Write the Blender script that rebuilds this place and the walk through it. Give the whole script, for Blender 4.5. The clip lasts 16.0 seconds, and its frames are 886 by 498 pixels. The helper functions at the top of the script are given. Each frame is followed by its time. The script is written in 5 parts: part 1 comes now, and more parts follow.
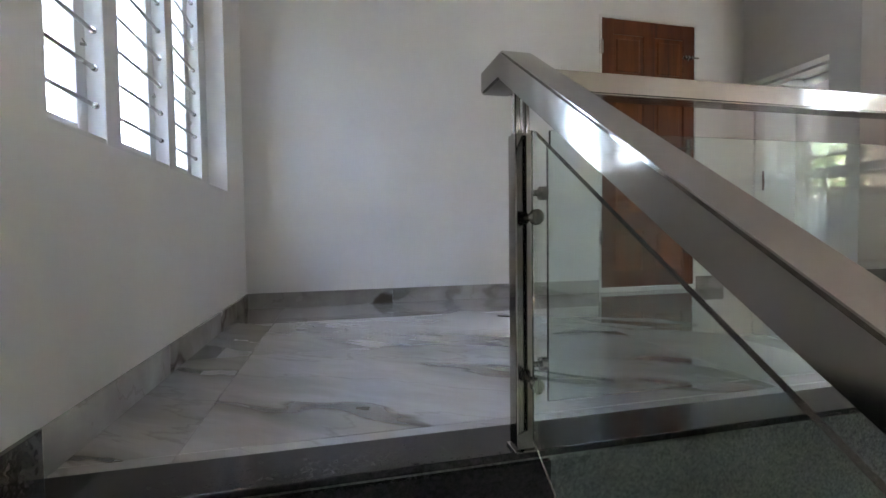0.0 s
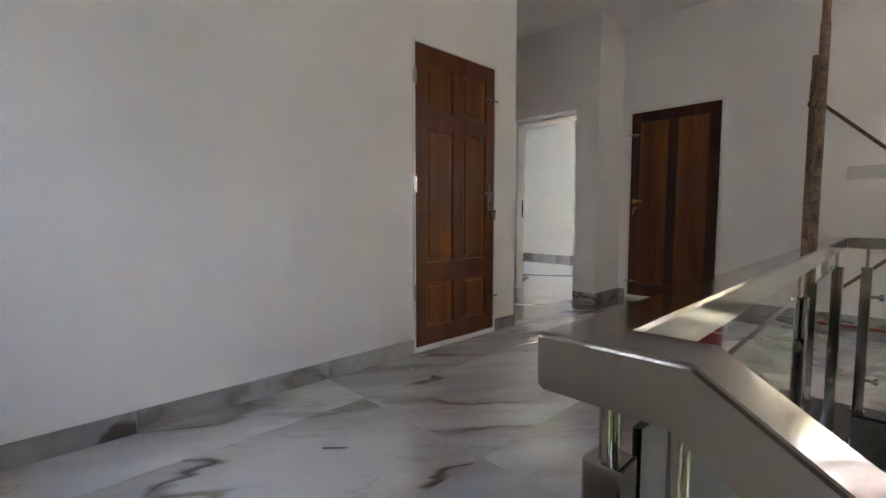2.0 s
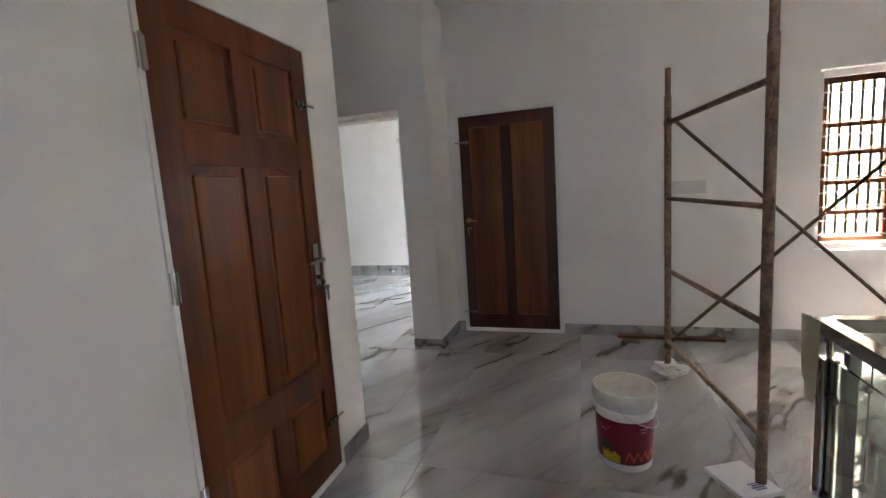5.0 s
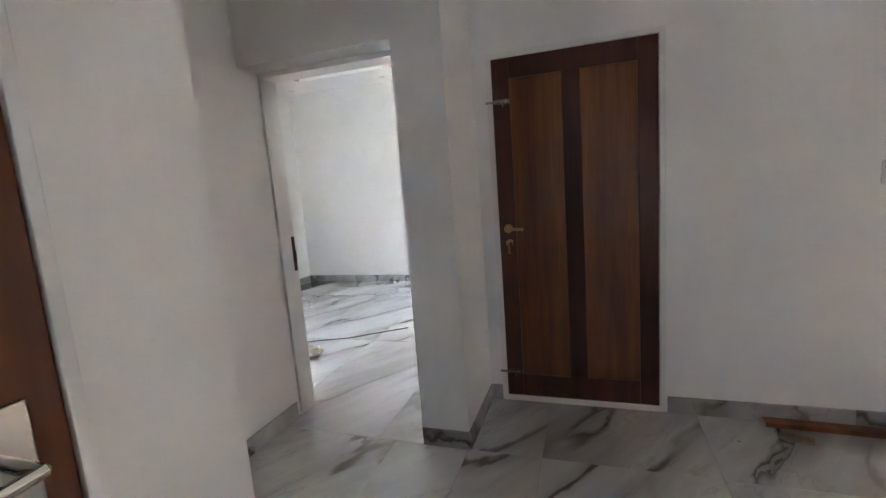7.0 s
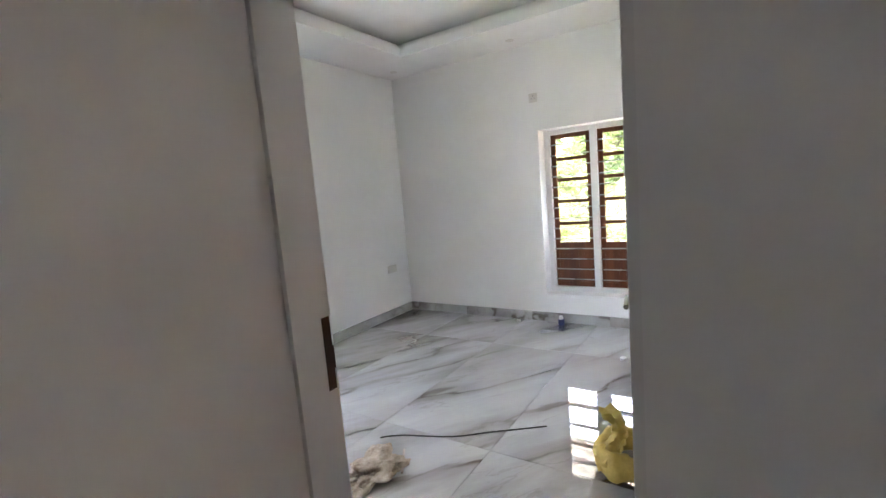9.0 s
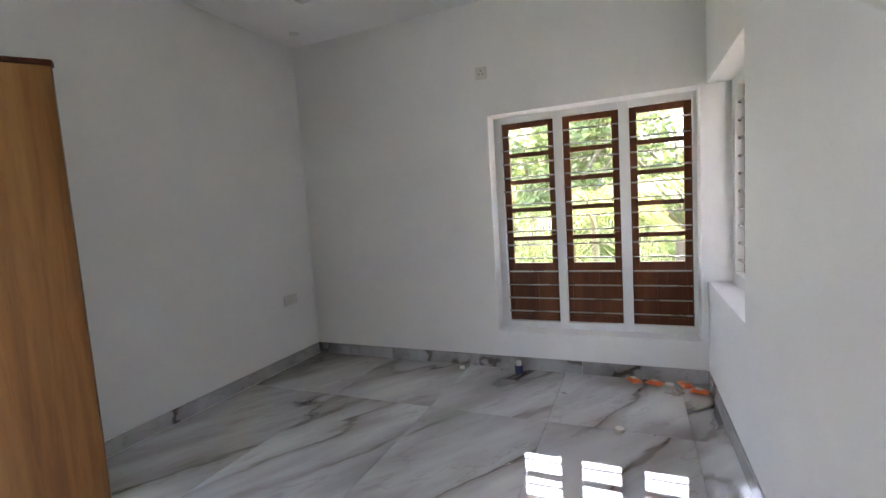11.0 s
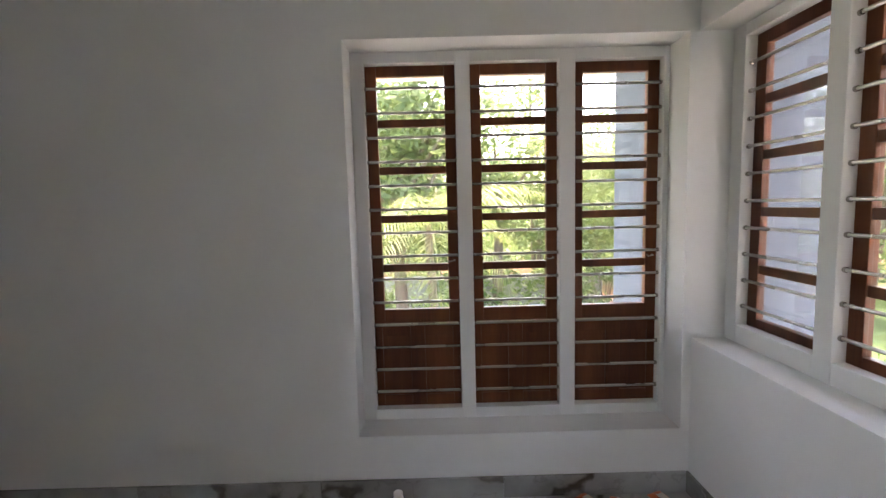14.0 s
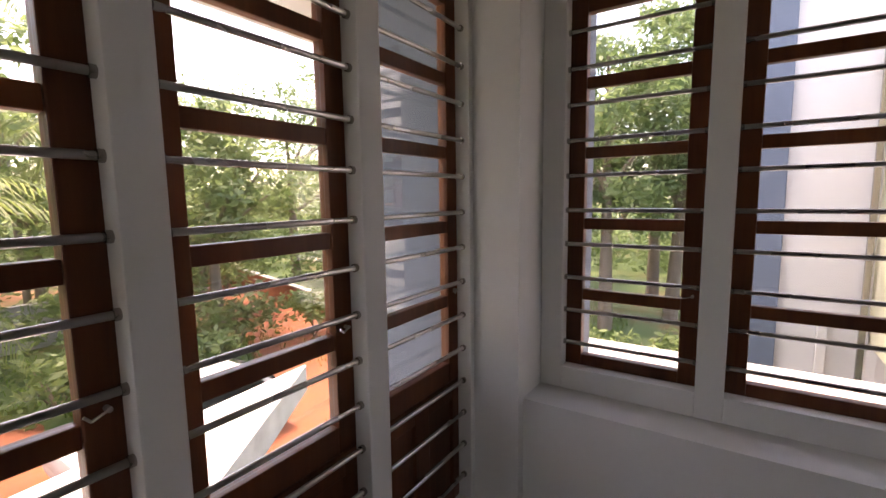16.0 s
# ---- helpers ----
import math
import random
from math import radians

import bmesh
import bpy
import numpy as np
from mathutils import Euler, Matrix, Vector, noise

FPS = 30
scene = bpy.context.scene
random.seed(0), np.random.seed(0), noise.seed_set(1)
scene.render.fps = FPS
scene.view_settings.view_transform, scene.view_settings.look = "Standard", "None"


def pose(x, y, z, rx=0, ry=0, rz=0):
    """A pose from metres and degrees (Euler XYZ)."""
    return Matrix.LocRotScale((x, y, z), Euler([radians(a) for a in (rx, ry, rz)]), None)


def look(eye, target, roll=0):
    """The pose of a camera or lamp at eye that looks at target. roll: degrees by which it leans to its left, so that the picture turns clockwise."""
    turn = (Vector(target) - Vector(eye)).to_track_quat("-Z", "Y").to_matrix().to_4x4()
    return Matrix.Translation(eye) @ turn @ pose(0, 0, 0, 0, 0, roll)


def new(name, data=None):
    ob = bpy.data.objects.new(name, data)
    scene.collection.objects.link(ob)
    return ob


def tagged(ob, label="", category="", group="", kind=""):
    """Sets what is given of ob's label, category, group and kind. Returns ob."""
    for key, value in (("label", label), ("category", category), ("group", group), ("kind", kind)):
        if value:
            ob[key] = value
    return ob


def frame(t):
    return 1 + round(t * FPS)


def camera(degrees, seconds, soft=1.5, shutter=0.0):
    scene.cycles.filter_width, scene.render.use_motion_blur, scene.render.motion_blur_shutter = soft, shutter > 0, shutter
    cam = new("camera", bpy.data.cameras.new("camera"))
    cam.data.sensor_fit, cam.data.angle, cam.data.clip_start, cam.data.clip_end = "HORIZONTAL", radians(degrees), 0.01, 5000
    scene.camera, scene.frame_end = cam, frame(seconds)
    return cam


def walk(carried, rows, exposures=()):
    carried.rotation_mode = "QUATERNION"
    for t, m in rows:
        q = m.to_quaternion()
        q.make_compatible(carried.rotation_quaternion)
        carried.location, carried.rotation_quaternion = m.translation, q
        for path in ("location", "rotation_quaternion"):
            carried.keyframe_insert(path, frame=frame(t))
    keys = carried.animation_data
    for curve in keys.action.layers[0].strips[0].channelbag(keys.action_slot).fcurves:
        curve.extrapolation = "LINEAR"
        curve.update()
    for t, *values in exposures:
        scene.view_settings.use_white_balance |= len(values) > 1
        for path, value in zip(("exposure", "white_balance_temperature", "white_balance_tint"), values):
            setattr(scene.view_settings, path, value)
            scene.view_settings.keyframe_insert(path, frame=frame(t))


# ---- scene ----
cam = camera(89.8, 16.0)
EXPOSURES = [(0, 6.2, 7100, 14), (1, 6.25, 7400, 15), (2, 6.15, 7600, 16), (3.5, 6.08, 7400, 17), (4.2, 6.1, 7350, 17), (6.3, 6.3, 7100, 15), (7, 6.42, 7100, 16),
             (8, 6.6, 7300, 17), (9.2, 5.55, 7300, 16), (11.3, 4.92, 7300, 18), (12.5, 4.83, 7500, 18), (13, 4.62, 7600, 18), (14, 4.22, 7800, 18), (14.5, 3.97, 8000, 18), (15, 3.85, 8200, 20), (15.5, 3.6, 8300, 23), (16, 3.0, 8400, 27)]
PATH = [
    (0, (0.578, -3.034, 0.47), (1.034, -1.088, 0.399), -0.7),
    (0.5, (0.444, -2.81, 0.624), (1.256, -0.985, 0.521), -0.5),
    (1, (0.439, -2.664, 0.755), (1.526, -0.987, 0.656), -0.1),
    (1.5, (0.541, -2.47, 0.845), (1.795, -0.915, 0.727), -0.4),
    (2, (0.573, -2.266, 0.94), (1.97, -0.842, 0.791), 0.0),
    (2.5, (0.605, -2.116, 1.059), (2.093, -0.795, 0.858), -0.9),
    (3, (0.724, -1.966, 1.196), (2.286, -0.748, 0.916), -1.7),
    (3.5, (0.818, -1.734, 1.269), (2.488, -0.676, 0.967), -2.3),
    (4, (0.932, -1.592, 1.396), (2.707, -0.713, 1.117), -2.9),
    (4.2, (1.018, -1.523, 1.394), (2.824, -0.708, 1.123), -3.0),
    (6.3, (2.47, -0.752, 1.400), (4.401, -0.299, 1.138), -4.6),
    (6.5, (2.632, -0.688, 1.390), (4.558, -0.220, 1.120), -4.4),
    (7, (3.008, -0.645, 1.402), (4.884, -0.012, 1.110), -4.3),
    (7.5, (3.412, -0.596, 1.437), (5.139, 0.353, 1.096), -4.2),
    (8, (3.764, -0.366, 1.412), (5.405, 0.729, 1.081), -3.9),
    (8.5, (4.131, -0.113, 1.434), (5.766, 1.0, 1.14), -4.4),
    (9, (4.511, 0.157, 1.469), (6.168, 1.249, 1.217), -4.8),
    (9.2, (4.622, 0.270, 1.501), (6.304, 1.319, 1.233), -4.9),
    (11.3, (5.713, 0.866, 1.311), (7.545, 1.648, 1.137), -3.6),
    (11.5, (5.801, 0.911, 1.318), (7.617, 1.732, 1.141), -3.7),
    (12, (6.074, 0.989, 1.333), (7.82, 1.949, 1.156), -3.8),
    (12.5, (6.286, 1.118, 1.339), (8.057, 2.027, 1.153), -3.1),
    (13, (6.49, 1.227, 1.325), (8.381, 1.85, 1.14), -2.0),
    (13.5, (6.76, 1.328, 1.316), (8.726, 1.645, 1.132), -2.1),
    (14, (7.086, 1.441, 1.323), (9.077, 1.432, 1.131), -1.5),
    (14.5, (7.47, 1.563, 1.34), (9.417, 1.157, 1.128), -1.4),
    (15, (7.869, 1.626, 1.336), (9.676, 0.797, 1.119), -1.9),
    (15.5, (8.225, 1.614, 1.358), (9.76, 0.349, 1.147), -1.5),
    (16, (8.454, 1.618, 1.36), (9.55, -0.039, 1.128), -0.8),
]
walk(cam, [(t, look(eye, target, roll)) for t, eye, target, roll in PATH], EXPOSURES)

# world and sun
world = bpy.data.worlds.new("sky")
scene.world = world
world.use_nodes = True
wn = world.node_tree
sky = wn.nodes.new("ShaderNodeTexSky")
sky.sky_type = "NISHITA"
sky.sun_disc = False
SUN_DIR = Vector((-0.32, 0.03, -0.94)).normalized()
sky.sun_elevation = math.asin(-SUN_DIR.z)
sky.sun_rotation = math.atan2(-SUN_DIR.x, -SUN_DIR.y)
sky.air_density, sky.dust_density = 1.0, 3.0
wn.links.new(sky.outputs[0], wn.nodes["Background"].inputs[0])
wn.nodes["Background"].inputs[1].default_value = 0.15
sun = new("sun", bpy.data.lights.new("sun", "SUN"))
sun.data.energy, sun.data.angle, sun.data.color = 1.5, radians(12), (1.0, 0.95, 0.88)
sun.matrix_world = look((14, -10, 22), Vector((14, -10, 22)) + SUN_DIR)


# ---- materials ----
def node_mat(name):
    m = bpy.data.materials.new(name)
    m.use_nodes = True
    t = m.node_tree
    return m, t, t.nodes["Principled BSDF"]


def add(t, kind, **inputs):
    n = t.nodes.new(kind)
    for k, v in inputs.items():
        n.inputs[k].default_value = v
    return n


def ramp(t, fac, stops):
    r = t.nodes.new("ShaderNodeValToRGB")
    while len(r.color_ramp.elements) < len(stops):
        r.color_ramp.elements.new(0.5)
    for e, (p, c) in zip(r.color_ramp.elements, stops):
        e.position, e.color = p, (*c, 1)
    t.links.new(fac, r.inputs[0])
    return r.outputs[0]


def coords(t, scale=(1, 1, 1), kind="Object"):
    c = t.nodes.new("ShaderNodeTexCoord")
    mp = add(t, "ShaderNodeMapping", Scale=scale)
    t.links.new(c.outputs[kind], mp.inputs[0])
    return mp.outputs[0]


def world_coords(t, scale=(1, 1, 1)):
    g = t.nodes.new("ShaderNodeNewGeometry")
    mp = add(t, "ShaderNodeMapping", Scale=scale)
    t.links.new(g.outputs["Position"], mp.inputs[0])
    return mp.outputs[0]


def bump(t, bsdf, height, strength, dist=0.005):
    b = add(t, "ShaderNodeBump", Strength=strength, Distance=dist)
    t.links.new(height, b.inputs["Height"])
    t.links.new(b.outputs[0], bsdf.inputs["Normal"])


def mottled(name, c1, c2, scale=6.0, rough=(0.4, 0.6), bump_s=0.1, metal=0.0, detail=6, fine=60.0, spec=0.5):
    m, t, b = node_mat(name)
    p = world_coords(t)
    n = add(t, "ShaderNodeTexNoise", Scale=scale, Detail=detail, Roughness=0.6)
    f = add(t, "ShaderNodeTexNoise", Scale=fine, Detail=3)
    for q in (n, f):
        t.links.new(p, q.inputs["Vector"])
    mix = add(t, "ShaderNodeMix", Factor=0.3)
    t.links.new(n.outputs[0], mix.inputs[2])
    t.links.new(f.outputs[0], mix.inputs[3])
    t.links.new(ramp(t, mix.outputs[0], [(0.3, c1), (0.7, c2)]), b.inputs["Base Color"])
    mr = add(t, "ShaderNodeMapRange", **{"From Min": 0.3, "From Max": 0.7, "To Min": rough[0], "To Max": rough[1]})
    t.links.new(n.outputs[0], mr.inputs[0])
    t.links.new(mr.outputs[0], b.inputs["Roughness"])
    b.inputs["Metallic"].default_value = metal
    b.inputs["Specular IOR Level"].default_value = spec
    bump(t, b, f.outputs[0], bump_s)
    return m


def wall_paint(name, c):
    m, t, b = node_mat(name)
    p = world_coords(t)
    n = add(t, "ShaderNodeTexNoise", Scale=1.3, Detail=5, Roughness=0.6)
    trowel = add(t, "ShaderNodeTexNoise", Scale=9.0, Detail=4)
    f = add(t, "ShaderNodeTexNoise", Scale=220.0, Detail=2)
    for q in (n, f, trowel):
        t.links.new(p, q.inputs["Vector"])
    lo = tuple(v * 0.94 for v in c)
    t.links.new(ramp(t, n.outputs[0], [(0.35, lo), (0.65, c)]), b.inputs["Base Color"])
    b.inputs["Roughness"].default_value = 0.55
    b.inputs["Specular IOR Level"].default_value = 0.3
    mix = add(t, "ShaderNodeMix", Factor=0.25)
    t.links.new(trowel.outputs[0], mix.inputs[2])
    t.links.new(f.outputs[0], mix.inputs[3])
    bump(t, b, mix.outputs[0], 0.12, 0.006)
    return m


def marble(name, dark=1.0, polish=1.0):
    """Polished grey-white vitrified tile with long diagonal veins, shifted from tile to tile."""
    m, t, b = node_mat(name)
    g = t.nodes.new("ShaderNodeNewGeometry")
    info = t.nodes.new("ShaderNodeObjectInfo")
    off = add(t, "ShaderNodeVectorMath")
    off.operation = "MULTIPLY_ADD"
    off.inputs[1].default_value = (9.0, 5.0, 3.0)
    comb = t.nodes.new("ShaderNodeCombineXYZ")
    for i in range(3):
        t.links.new(info.outputs["Random"], comb.inputs[i])
    t.links.new(comb.outputs[0], off.inputs[0])
    t.links.new(g.outputs["Position"], off.inputs[2])
    turn = add(t, "ShaderNodeMapping", Rotation=(0, 0, radians(34)))
    t.links.new(off.outputs[0], turn.inputs[0])
    mp = add(t, "ShaderNodeMapping", Scale=(0.34, 1.2, 1.0))
    t.links.new(turn.outputs[0], mp.inputs[0])
    warp = add(t, "ShaderNodeTexNoise", Scale=1.9, Detail=8, Roughness=0.6)
    t.links.new(mp.outputs[0], warp.inputs["Vector"])
    wv = add(t, "ShaderNodeVectorMath")
    wv.operation = "MULTIPLY_ADD"
    wv.inputs[1].default_value = (0.26, 0.30, 0.2)
    t.links.new(warp.outputs["Color"], wv.inputs[0])
    t.links.new(mp.outputs[0], wv.inputs[2])

    def field(scale, detail, rough):
        n = add(t, "ShaderNodeTexNoise", Scale=scale, Detail=detail, Roughness=rough)
        t.links.new(wv.outputs[0], n.inputs["Vector"])
        return n.outputs[0]

    def tint(below, over, fac):
        mul = t.nodes.new("ShaderNodeMix")
        mul.data_type, mul.blend_type = "RGBA", "MULTIPLY"
        if isinstance(fac, float):
            mul.inputs[0].default_value = fac
        else:
            t.links.new(fac, mul.inputs[0])
        t.links.new(below, mul.inputs[6])
        t.links.new(over, mul.inputs[7])
        return mul.outputs[2]

    d = lambda v: tuple(x * dark for x in v)
    base = ramp(t, field(1.5, 7, 0.6), [(0.34, d((0.33, 0.318, 0.305))), (0.47, d((0.46, 0.452, 0.44))), (0.60, d((0.57, 0.568, 0.562)))])
    main, fine = field(1.05, 4, 0.5), field(2.3, 5, 0.55)
    halo = ramp(t, main, [(0.40, (1, 1, 1)), (0.488, (0.62, 0.59, 0.56)), (0.505, (0.84, 0.83, 0.82)), (0.55, (1, 1, 1))])
    line = ramp(t, main, [(0.482, (1, 1, 1)), (0.4925, (0.30, 0.25, 0.21)), (0.4995, (0.34, 0.29, 0.25)), (0.511, (1, 1, 1))])
    hair = ramp(t, fine, [(0.490, (1, 1, 1)), (0.4985, (0.50, 0.46, 0.43)), (0.506, (1, 1, 1))])
    fade = add(t, "ShaderNodeMapRange", **{"From Min": 0.36, "From Max": 0.56, "To Min": 0.15, "To Max": 1.0})
    patch = add(t, "ShaderNodeTexNoise", Scale=1.6, Detail=2)
    t.links.new(turn.outputs[0], patch.inputs["Vector"])
    t.links.new(patch.outputs[0], fade.inputs[0])
    col = tint(base, halo, 0.9)
    col = tint(col, line, fade.outputs[0])
    col = tint(col, hair, 0.4)
    t.links.new(col, b.inputs["Base Color"])
    smear = add(t, "ShaderNodeTexNoise", Scale=5.0, Detail=5)
    t.links.new(g.outputs["Position"], smear.inputs["Vector"])
    mr = add(t, "ShaderNodeMapRange", **{"From Min": 0.35, "From Max": 0.75, "To Min": 0.25 - 0.24 * polish, "To Max": 0.32 - 0.285 * polish})
    t.links.new(smear.outputs[0], mr.inputs[0])
    t.links.new(mr.outputs[0], b.inputs["Roughness"])
    b.inputs["IOR"].default_value = 1.5 + 0.45 * polish
    b.inputs["Coat Weight"].default_value = 0.85 * polish
    b.inputs["Coat IOR"].default_value = 1.6
    b.inputs["Coat Roughness"].default_value = 0.02
    return m


def wood(name, c1, c2, c3, rough=0.38, axis=2, rand=True):
    m, t, b = node_mat(name)
    s = [9.0, 9.0, 9.0]
    s[axis] = 0.55
    p = coords(t, tuple(s))
    info = t.nodes.new("ShaderNodeObjectInfo")
    off = add(t, "ShaderNodeVectorMath")
    off.operation = "MULTIPLY_ADD"
    off.inputs[1].default_value = (31, 17, 23)
    comb = t.nodes.new("ShaderNodeCombineXYZ")
    for i in range(3):
        t.links.new(info.outputs["Random"], comb.inputs[i])
    t.links.new(comb.outputs[0], off.inputs[0])
    t.links.new(p, off.inputs[2])
    broad = add(t, "ShaderNodeTexNoise", Scale=0.7, Detail=3, Distortion=0.4)
    grain = add(t, "ShaderNodeTexNoise", Scale=3.5, Detail=9, Roughness=0.7, Distortion=0.8)
    for q in (broad, grain):
        t.links.new(off.outputs[0], q.inputs["Vector"])
    mix = add(t, "ShaderNodeMix", Factor=0.35)
    t.links.new(broad.outputs[0], mix.inputs[2])
    t.links.new(grain.outputs[0], mix.inputs[3])
    t.links.new(ramp(t, mix.outputs[0], [(0.33, c1), (0.5, c2), (0.68, c3)]), b.inputs["Base Color"])
    b.inputs["Roughness"].default_value = rough
    b.inputs["Specular IOR Level"].default_value = 0.3
    bump(t, b, grain.outputs[0], 0.15, 0.002)
    return m


def steel(name, c=(0.62, 0.60, 0.58), rough=0.16):
    m, t, b = node_mat(name)
    p = world_coords(t, (1, 1, 1))
    n = add(t, "ShaderNodeTexNoise", Scale=5.0, Detail=3)
    t.links.new(p, n.inputs["Vector"])
    mr = add(t, "ShaderNodeMapRange", **{"From Min": 0.35, "From Max": 0.7, "To Min": rough, "To Max": rough + 0.06})
    t.links.new(n.outputs[0], mr.inputs[0])
    t.links.new(mr.outputs[0], b.inputs["Roughness"])
    b.inputs["Base Color"].default_value = (*c, 1)
    b.inputs["Metallic"].default_value = 1.0
    return m


def glass(name, tint, rough=0.0):
    m, t, b = node_mat(name)
    b.inputs["Base Color"].default_value = (*tint, 1)
    b.inputs["Roughness"].default_value = rough
    b.inputs["Transmission Weight"].default_value = 1.0
    b.inputs["IOR"].default_value = 1.45
    return m


def plain(name, c, rough=0.5, metal=0.0):
    return mottled(name, tuple(v * 0.88 for v in c), c, 12.0, (rough * 0.85, min(1.0, rough * 1.1)), 0.05, metal)


PAINT = wall_paint("white_wall_paint", (0.86, 0.855, 0.845))
CEIL = wall_paint("ceiling_paint", (0.87, 0.87, 0.86))
FRAME_WHITE = wall_paint("white_frame_paint", (0.80, 0.80, 0.79))
MARBLE = marble("marble_tile")
SKIRT = marble("marble_skirting", 0.85, 0.15)
GROUT = plain("grout", (0.36, 0.35, 0.34), 0.8)
GRANITE = mottled("black_granite", (0.012, 0.012, 0.013), (0.05, 0.05, 0.052), 90.0, (0.08, 0.16), 0.02, fine=300.0)
GREY_GRANITE = mottled("grey_granite", (0.05, 0.06, 0.06), (0.22, 0.24, 0.24), 130.0, (0.1, 0.2), 0.02, fine=320.0)
STEEL = steel("polished_steel", (0.43, 0.405, 0.38), 0.08)
BAR_STEEL = steel("bar_steel", (0.46, 0.45, 0.44), 0.26)
DARK_STEEL = steel("fitting_steel", (0.35, 0.33, 0.31), 0.2)
GLASS = glass("railing_glass", (0.86, 0.95, 0.91))
PANE = glass("window_glass", (0.97, 0.985, 0.98))
WOOD_RAIL = wood("teak_frame", (0.03, 0.008, 0.004), (0.068, 0.017, 0.007), (0.115, 0.032, 0.011), 0.36)
WOOD_RED = wood("red_teak_frame", (0.055, 0.013, 0.005), (0.13, 0.033, 0.010), (0.21, 0.060, 0.018), 0.34)
WOOD_PANEL = wood("teak_panel", (0.07, 0.017, 0.005), (0.18, 0.050, 0.012), (0.29, 0.095, 0.024), 0.28)
WOOD_WIN = wood("window_teak", (0.06, 0.017, 0.008), (0.14, 0.043, 0.017), (0.23, 0.078, 0.03))
WOOD_AMBER = wood("amber_teak_panel", (0.05, 0.013, 0.004), (0.16, 0.048, 0.013), (0.28, 0.10, 0.028), 0.34)
BRASS = steel("aged_brass", (0.50, 0.28, 0.12), 0.25)


# ---- mesh helpers ----
def part(name, bm, material, parent=None, label=""):
    me = bpy.data.meshes.new(name)
    bm.to_mesh(me)
    bm.free()
    me.materials.append(material)
    ob = new(name, me)
    ob.parent = parent
    if label:
        ob["label"] = label
    return ob


def empty(name, m=None):
    ob = new(name)
    ob.empty_display_size = 0.1
    if m is not None:
        ob.matrix_basis = m
    return ob


def box(bm, x0, x1, y0, y1, z0, z1, bevel=0.0):
    r = bmesh.ops.create_cube(bm, size=1.0, matrix=Matrix.Translation(((x0 + x1) / 2, (y0 + y1) / 2, (z0 + z1) / 2)) @ Matrix.Diagonal((abs(x1 - x0), abs(y1 - y0), abs(z1 - z0), 1)))
    if bevel:
        es = list({e for v in r["verts"] for e in v.link_edges})
        bmesh.ops.bevel(bm, geom=es, offset=bevel, segments=2, affect="EDGES", profile=0.6)
    return bm


def bbox(*a, bevel=0.0):
    return box(bmesh.new(), *a, bevel=bevel)


def rod(bm, a, b, r, seg=12, r2=None):
    a, b = Vector(a), Vector(b)
    d = b - a
    m = Matrix.Translation((a + b) / 2) @ d.to_track_quat("Z", "Y").to_matrix().to_4x4()
    bmesh.ops.create_cone(bm, cap_ends=True, segments=seg, radius1=r, radius2=r if r2 is None else r2, depth=d.length, matrix=m)
    return bm


def smooth(ob, angle=40):
    for p in ob.data.polygons:
        p.use_smooth = True
    ob.data.set_sharp_from_angle(angle=radians(angle))
    return ob


def lathe(profile, seg=32):
    bm = bmesh.new()
    rings = []
    for r, z in profile:
        rings.append([bm.verts.new((r * math.cos(2 * math.pi * i / seg), r * math.sin(2 * math.pi * i / seg), z)) for i in range(seg)])
    for a, b in zip(rings, rings[1:]):
        for i in range(seg):
            bm.faces.new((a[i], a[(i + 1) % seg], b[(i + 1) % seg], b[i]))
    bm.faces.new(list(reversed(rings[0])))
    bm.faces.new(rings[-1])
    return bm


